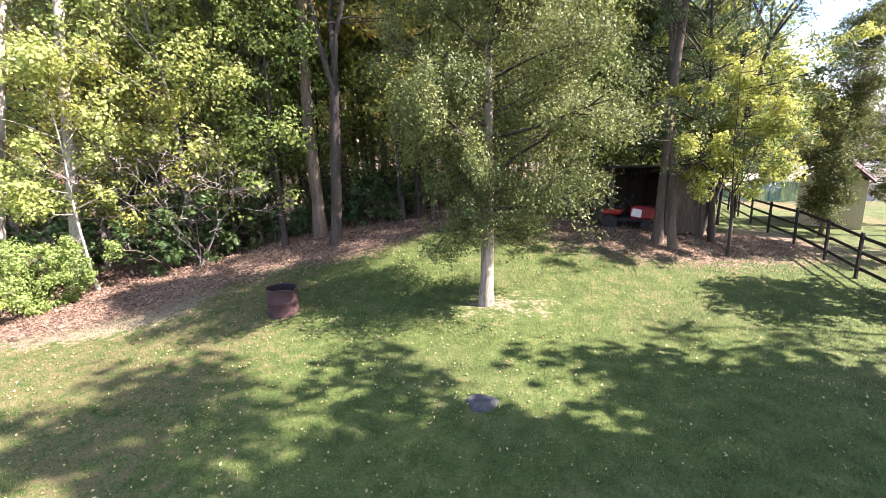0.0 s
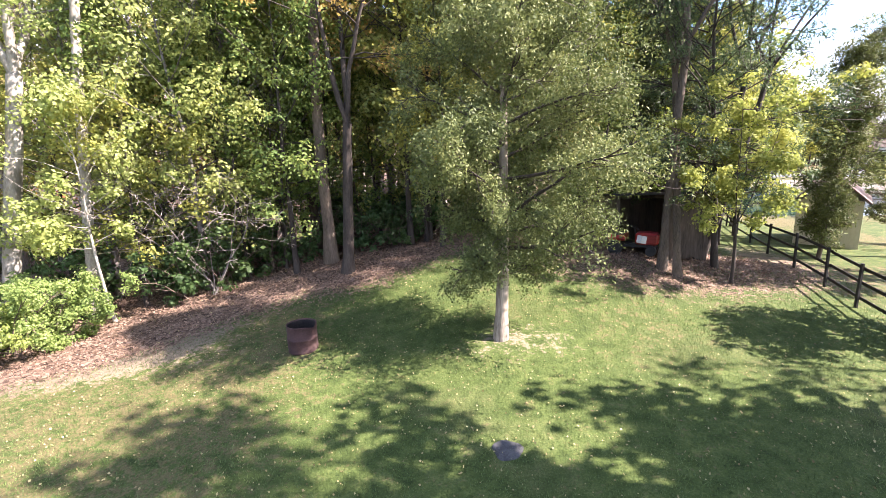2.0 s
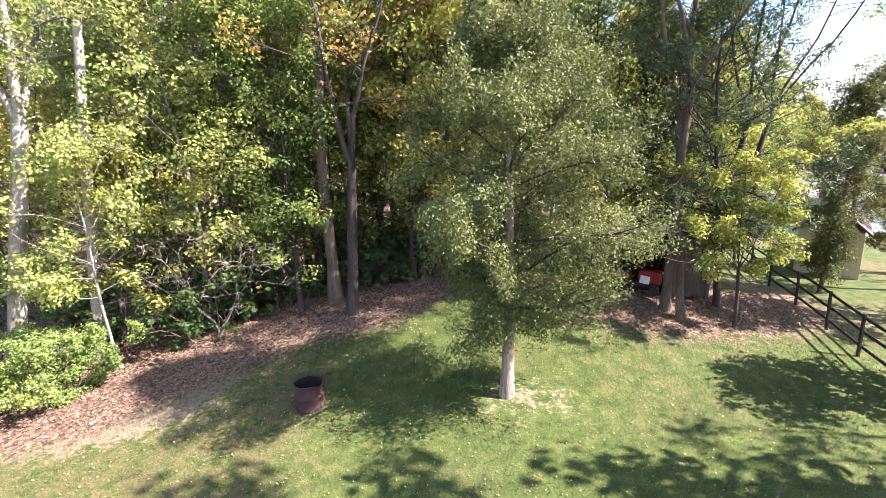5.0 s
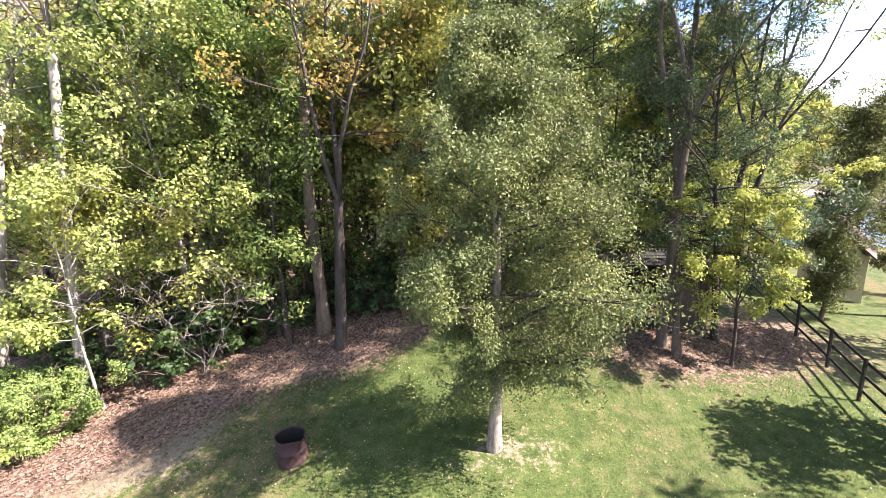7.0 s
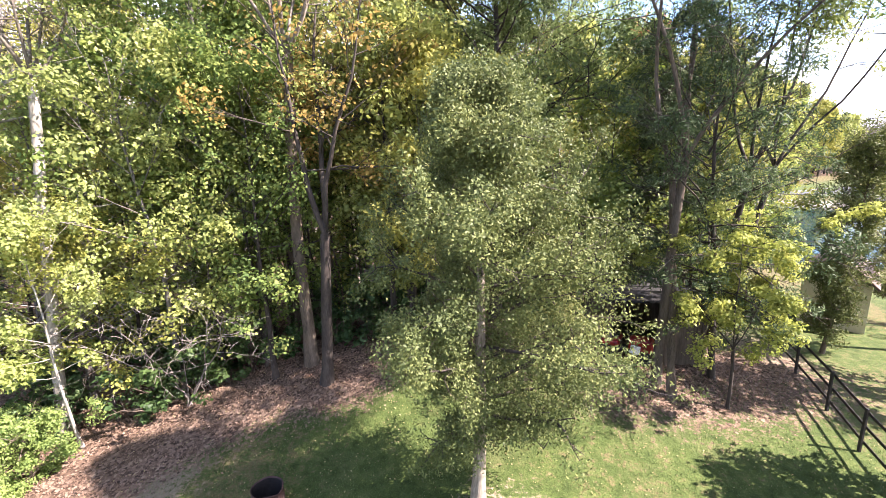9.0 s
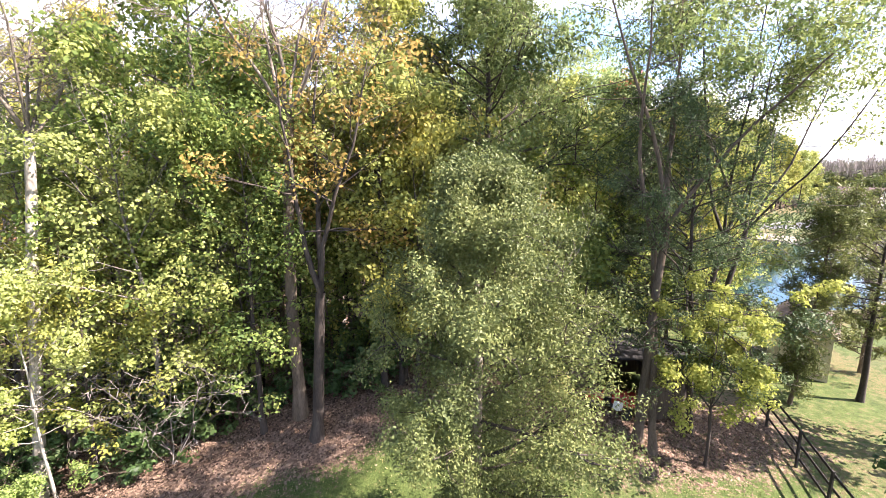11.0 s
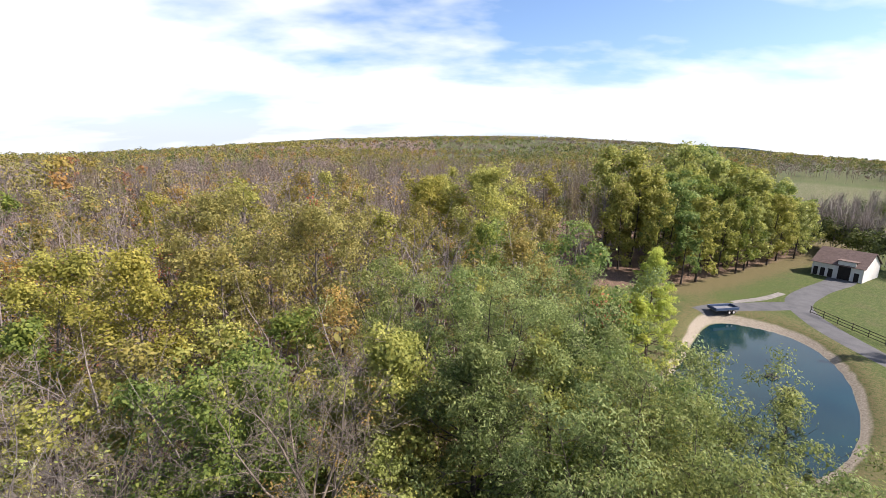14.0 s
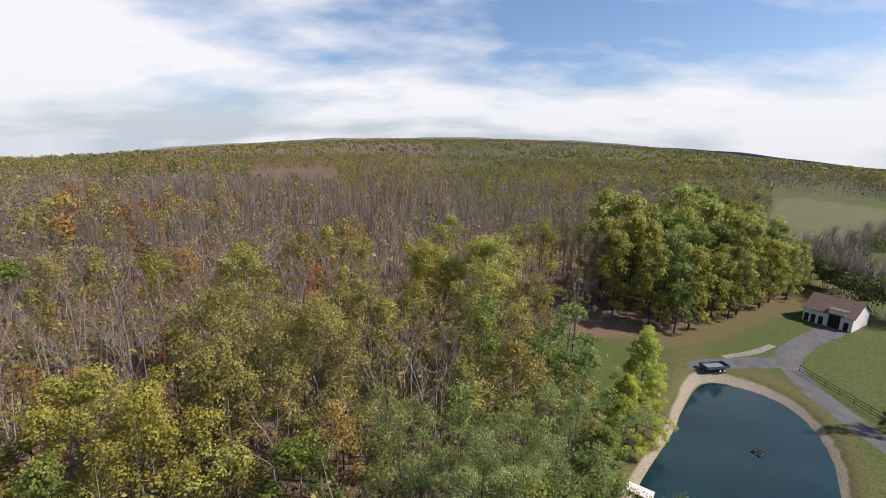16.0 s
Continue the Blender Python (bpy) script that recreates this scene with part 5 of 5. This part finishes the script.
def mower(m):
    ob = thing("lawn_tractor", m, "red lawn tractor parked in the shed mouth", "mower")
    bm_part("hood", box(0.55, 0.75, 0.42, 0.07, (0, -0.5, 0.36)), RED, ob)
    bm_part("fender", box(0.95, 0.62, 0.2, 0.07, (0, 0.45, 0.5)), RED, ob)
    bm_part("frame", box(0.4, 1.6, 0.14, 0.02, (0, 0, 0.25)), BLACK, ob)
    seat = new("seat")
    seat.parent = ob
    bm_part("cushion", box(0.45, 0.42, 0.1, 0.04, (0, 0.42, 0.7)), BLACK, seat)
    bm_part("backrest", box(0.45, 0.1, 0.36, 0.04, (0, 0.66, 0.76)), BLACK, seat)
    for x, y, r in ((-0.4, 0.5, 0.26), (0.4, 0.5, 0.26), (-0.38, -0.65, 0.18), (0.38, -0.65, 0.18)):
        bm = bmesh.new()
        bmesh.ops.create_cone(bm, cap_ends=True, segments=20, radius1=r, radius2=r, depth=0.2, matrix=Matrix.Translation((x, y, r)) @ Matrix.Rotation(math.pi / 2, 4, "Y"))
        bmesh.ops.bevel(bm, geom=bm.edges[:], offset=0.025, segments=1, affect="EDGES")
        bm_part("wheel", bm, BLACK, ob)
    g = Geo()
    tube(g, [(0, -0.15, 0.6), (0, -0.05, 0.95)], [0.02, 0.02], 6)
    ang = np.linspace(0, 2 * np.pi, 17)
    tube(g, np.stack([0.17 * np.cos(ang), -0.05 + 0.15 * np.sin(ang), 0.95 + 0.07 * np.sin(ang)], -1), np.full(17, 0.015), 6)
    part("steering_wheel", g.mesh("steering_wheel", BLACK, True), ob)
    return ob


mower(put(6.5, 15.35, 60))
sign = thing("white_box", put(6.45, 14.55, 25, 0.62) @ Matrix.Rotation(0.25, 4, "Y"), "white carton tilted on the tractor's hood", "box")
bm_part("carton", box(0.26, 0.2, 0.26, 0.01), WHITE, sign)


# ---- board fences ----
def fence(name, points, label, h=1.25, rails=3, paint=None):
    """Posts with rails between them; every post and rail is a part."""
    paint = paint or WOOD_DARK
    ob = thing(name, put(*points[0]), label, "fence", kind="structure")
    inv = ob.matrix_basis.inverted()
    r = np.random.default_rng(len(points))
    tops = []
    for x, y in points:
        base = Vector((x, y, ground_at(x, y)))
        bm_part("post", box(0.07, 0.07, h + 0.1, 0.007), paint, ob, "", inv @ Matrix.Translation(base - Vector((0, 0, 0.08))) @ Matrix.Rotation(r.uniform(-0.025, 0.025), 4, "X"))
        tops.append(base)
    for a, b in zip(tops, tops[1:]):
        for k in range(rails):
            z = h * (0.9 - 0.34 * k)
            d = b - a
            bm = box(d.length + 0.06, 0.028, 0.09, 0.006, (d.length / 2, 0, -0.045))
            turn = d.to_track_quat("X", "Z").to_matrix().to_4x4()
            bm_part("rail", bm, paint, ob, "", inv @ Matrix.Translation(a + Vector((0, 0, z + r.uniform(-0.02, 0.02)))) @ turn @ Matrix.Translation((-0.03, -0.07, 0)))
    return ob


fence("board_fence", [(10.2, 8.6), (10.65, 10.0), (11.1, 11.4), (11.7, 13.1), (12.4, 15.2), (13.3, 17.7), (14.4, 20.3), (15.6, 23.0), (16.8, 25.7), (17.8, 28.4), (18.6, 31.2)], "dark three-rail board fence along the lawn")
fence("paddock_fence", [(62.6, 66.0 - 2.4 * k) for k in range(10)], "dark three-rail paddock fence beside the drive")


# ---- buildings ----
def gable_house(name, m, label, w_, d_, eave, peak, wall_mat, roof_mat, category="shed", doors=(), windows=(), over=0.25):
    """Walls w_ along x and d_ along y, ridge along x."""
    ob = thing(name, m, label, category)
    th = 0.15
    for y in (0, d_ - th):
        bm_part("wall", box(w_, th, eave, 0, (0, y + th / 2, -0.2)), wall_mat, ob)
    for x in (-w_ / 2, w_ / 2 - th):
        bm = bmesh.new()
        prof = [(th, -0.2), (d_ - th, -0.2), (d_ - th, eave - 0.2), (d_ / 2, peak - 0.12), (th, eave - 0.2)]
        a = [bm.verts.new((x, y, z)) for y, z in prof]
        b = [bm.verts.new((x + th, y, z)) for y, z in prof]
        bm.faces.new(a[::-1])
        bm.faces.new(b)
        for k in range(5):
            bm.faces.new((a[k], a[(k + 1) % 5], b[(k + 1) % 5], b[k]))
        bm_part("gable_wall", bm, wall_mat, ob)
    slope = math.hypot(d_ / 2, peak - eave)
    tilt = math.atan2(peak - eave, d_ / 2)
    for side in (-1, 1):
        bm = box(w_ + 2 * over, slope + over, 0.09, 0.01, (0, (-(slope + over) / 2) * 1.0, 0))
        bm_part("roof", bm, roof_mat, ob, "", Matrix.Translation((0, d_ / 2, peak - 0.16)) @ Matrix.Rotation(0 if side < 0 else math.pi, 4, "Z") @ Matrix.Rotation(tilt, 4, "X"))
    # solid dark slabs paint the shade inside the door openings
    for x, dw, dh, mat in doors:
        door = bm_part("door", box(dw, 0.05, dh, 0.01, (x, -0.03, -0.05)), mat, ob, "dark slab painting the shade of a door opening")
        for k, (fx, fw, fz, fh) in enumerate(((x - dw / 2 - 0.05, 0.1, -0.05, dh + 0.1), (x + dw / 2 + 0.05, 0.1, -0.05, dh + 0.1), (x, dw, dh - 0.05, 0.1))):
            bm_part("door_frame", box(fw, 0.07, fh, 0.005, (fx, -0.03, fz)), WHITE, door)
    return ob


barn = gable_house("barn", pose(85.2, 85.6, ground_at(88, 86) + 0.1, 0, 0, -61), "white barn with a brown shingle roof and doorways painted dark", 8.4, 9.0, 3.0, 5.6, WHITE, BROWN_ROOF, "barn",
                   [(1.2, 2.0, 2.75, DIM), (-1.0, 0.8, 1.8, DIM), (-2.3, 0.8, 1.8, DIM), (-3.5, 0.8, 1.8, DIM), (3.2, 0.8, 1.8, DIM)], over=0.3)
bm_part("dormer_wall", box(2.9, 0.16, 1.0, 0.01, (1.4, 0.04, 2.76)), WHITE, barn, "white raised wall over the door")
bm_part("dormer_roof", box(3.3, 2.8, 0.09, 0.01, (1.4, 1.15, 3.8)), BROWN_ROOF, barn)
gable_house("cream_outbuilding", pose(17.6, 21.5, ground_at(17.0, 20.0), 0, 0, -133.8), "small cream-sided outbuilding with a steep brown gable roof", 3.4, 2.3, 2.3, 3.4, CREAM, BROWN_ROOF, "outbuilding")


def trailer(m):
    ob = thing("utility_trailer", m, "blue tandem-axle utility trailer with a grey bed", "trailer")
    bm_part("bed", box(4.2, 1.9, 0.1, 0.02, (0, 0, 0.6)), STEEL, ob)
    for y in (-0.95, 0.95):
        bm_part("side_board", box(4.2, 0.05, 0.42, 0.01, (0, y, 0.68)), BLUE, ob)
    for x in (-2.1, 2.1):
        bm_part("end_board", box(0.05, 1.84, 0.42, 0.01, (x, 0, 0.68)), BLUE, ob)
    bm_part("tongue", box(1.2, 0.12, 0.1, 0.01, (-2.65, 0, 0.5)), BLACK, ob)
    for x in (0.2, 1.0):
        for y in (-1.05, 1.05):
            bm = bmesh.new()
            bmesh.ops.create_cone(bm, cap_ends=True, segments=18, radius1=0.34, radius2=0.34, depth=0.2, matrix=Matrix.Translation((x, y, 0.34)) @ Matrix.Rotation(math.pi / 2, 4, "X"))
            bmesh.ops.bevel(bm, geom=bm.edges[:], offset=0.03, segments=1, affect="EDGES")
            wheel = bm_part("wheel", bm, BLACK, ob)
            hub = bmesh.new()
            bmesh.ops.create_cone(hub, cap_ends=True, segments=14, radius1=0.19, radius2=0.16, depth=0.03, matrix=Matrix.Translation((x, y + math.copysign(0.11, y), 0.34)) @ Matrix.Rotation(math.pi / 2, 4, "X"))
            bm_part("rim", hub, WHITE, wheel, "white rim")
    return ob


trailer(put(48.4, 66.6, 8, 0.03))

# a float and a small dock on the pond
float_ = thing("pond_float", pose(41.6, 47.3, WATER - 0.03, 0, 0, 25), "small dark twin-hulled float lying on the pond", "float")
for y in (-0.4, 0.4):
    bm_part("hull", box(1.5, 0.3, 0.2, 0.06, (0.25 * y, y, 0)), BLACK, float_)
for x in (-0.4, 0.4):
    bm_part("crossbar", box(0.12, 1.1, 0.06, 0.01, (x, 0, 0.2)), DIM, float_)
dock = thing("dock", pose(23.4, 40.9, WATER + 0.5, 0, 0, -38), "small white board dock on the pond's bank", "dock")
for k in range(9):
    bm_part("board", box(0.3, 1.5, 0.05, 0.008, (-1.3 + 0.325 * k, 0, 0)), WHITE, dock)
for x in (-1.2, 1.2):
    for y in (-0.6, 0.6):
        bm_part("post", box(0.12, 0.12, 1.6, 0.01, (x, y, -1.6)), WHITE, dock)


# ---- grass and fallen leaves ----
rng = np.random.default_rng(91)
n = 110000
gx_, gy_ = rng.uniform(-10, 13, n), 3.6 + 11.0 * rng.random(n) ** 1.2
keep = (gy_ < forest_edge(gx_) - 1.3) & (((gx_ - 1.5) / 1.6) ** 2 + ((gy_ - 9.8) / 0.8) ** 2 > 1.0 + rng.normal(size=n) * 0.5)
x, y = gx_[keep], gy_[keep]
a, ln, wd = rng.uniform(0, 6.28, len(x)), rng.uniform(0.03, 0.065, len(x)), rng.uniform(0.004, 0.008, len(x))
base = np.stack([x, y, height(x, y) - 0.005], -1)
side = np.stack([np.cos(a), np.sin(a), 0 * a], -1) * wd[:, None]
tip = base + np.stack([rng.normal(size=len(x)) * 0.02, rng.normal(size=len(x)) * 0.02, ln], -1)
g = Geo()
g.add(np.stack([base - side, base + side, tip], 1).reshape(-1, 3), np.arange(3 * len(x)).reshape(-1, 3))
GRASS = leaf_material("grass_blades", [(0.1, (0.018, 0.034, 0.007)), (0.5, (0.05, 0.076, 0.018)), (0.85, (0.103, 0.13, 0.037)), (0.97, (0.19, 0.18, 0.08))], 0.3)
tagged(new("grass", g.mesh("grass", GRASS)), "short mown green lawn grass", "grass", kind="stuff")

FALLEN = leaf_material("fallen_leaves", [(0.1, (0.08, 0.055, 0.026)), (0.5, (0.16, 0.13, 0.055)), (0.85, (0.28, 0.24, 0.11))], 0.15)
n = 5200
x, y = rng.uniform(-9, 13, n), 3.8 + 12 * rng.random(n)
g = Geo()
leaves(g, rng, np.stack([x, y, height(x, y) + 0.03], -1), 0.02, 0.75, 0.85)
tagged(new("fallen_leaves", g.mesh("fallen_leaves", FALLEN)), "scattered pale fallen leaves on the grass", "leaves", kind="stuff")
LITTER = leaf_material("leaf_litter", [(0.1, (0.045, 0.027, 0.019)), (0.5, (0.125, 0.08, 0.053)), (0.8, (0.2, 0.138, 0.096)), (0.96, (0.3, 0.225, 0.165))], 0.1)
n = 60000
x, y = rng.uniform(-14, 12, n), 9 + 11 * rng.random(n)
keep = ((y > forest_edge(x) - 1.4 + rng.normal(size=n) * 0.6) & (x < 4)) | (np.exp(-((x - 8.0) / 5.0) ** 2 - ((y - 15) / 2.3) ** 2) > 0.35 + 0.2 * rng.random(n))
x, y = x[keep], y[keep]
g = Geo()
leaves(g, rng, np.stack([x, y, height(x, y) + 0.015 + 0.03 * rng.random(len(x))], -1), 0.03, 0.6, 0.55)
tagged(new("leaf_litter", g.mesh("leaf_litter", LITTER)), "brown fallen leaves lying thick under the trees", "leaves", kind="stuff")
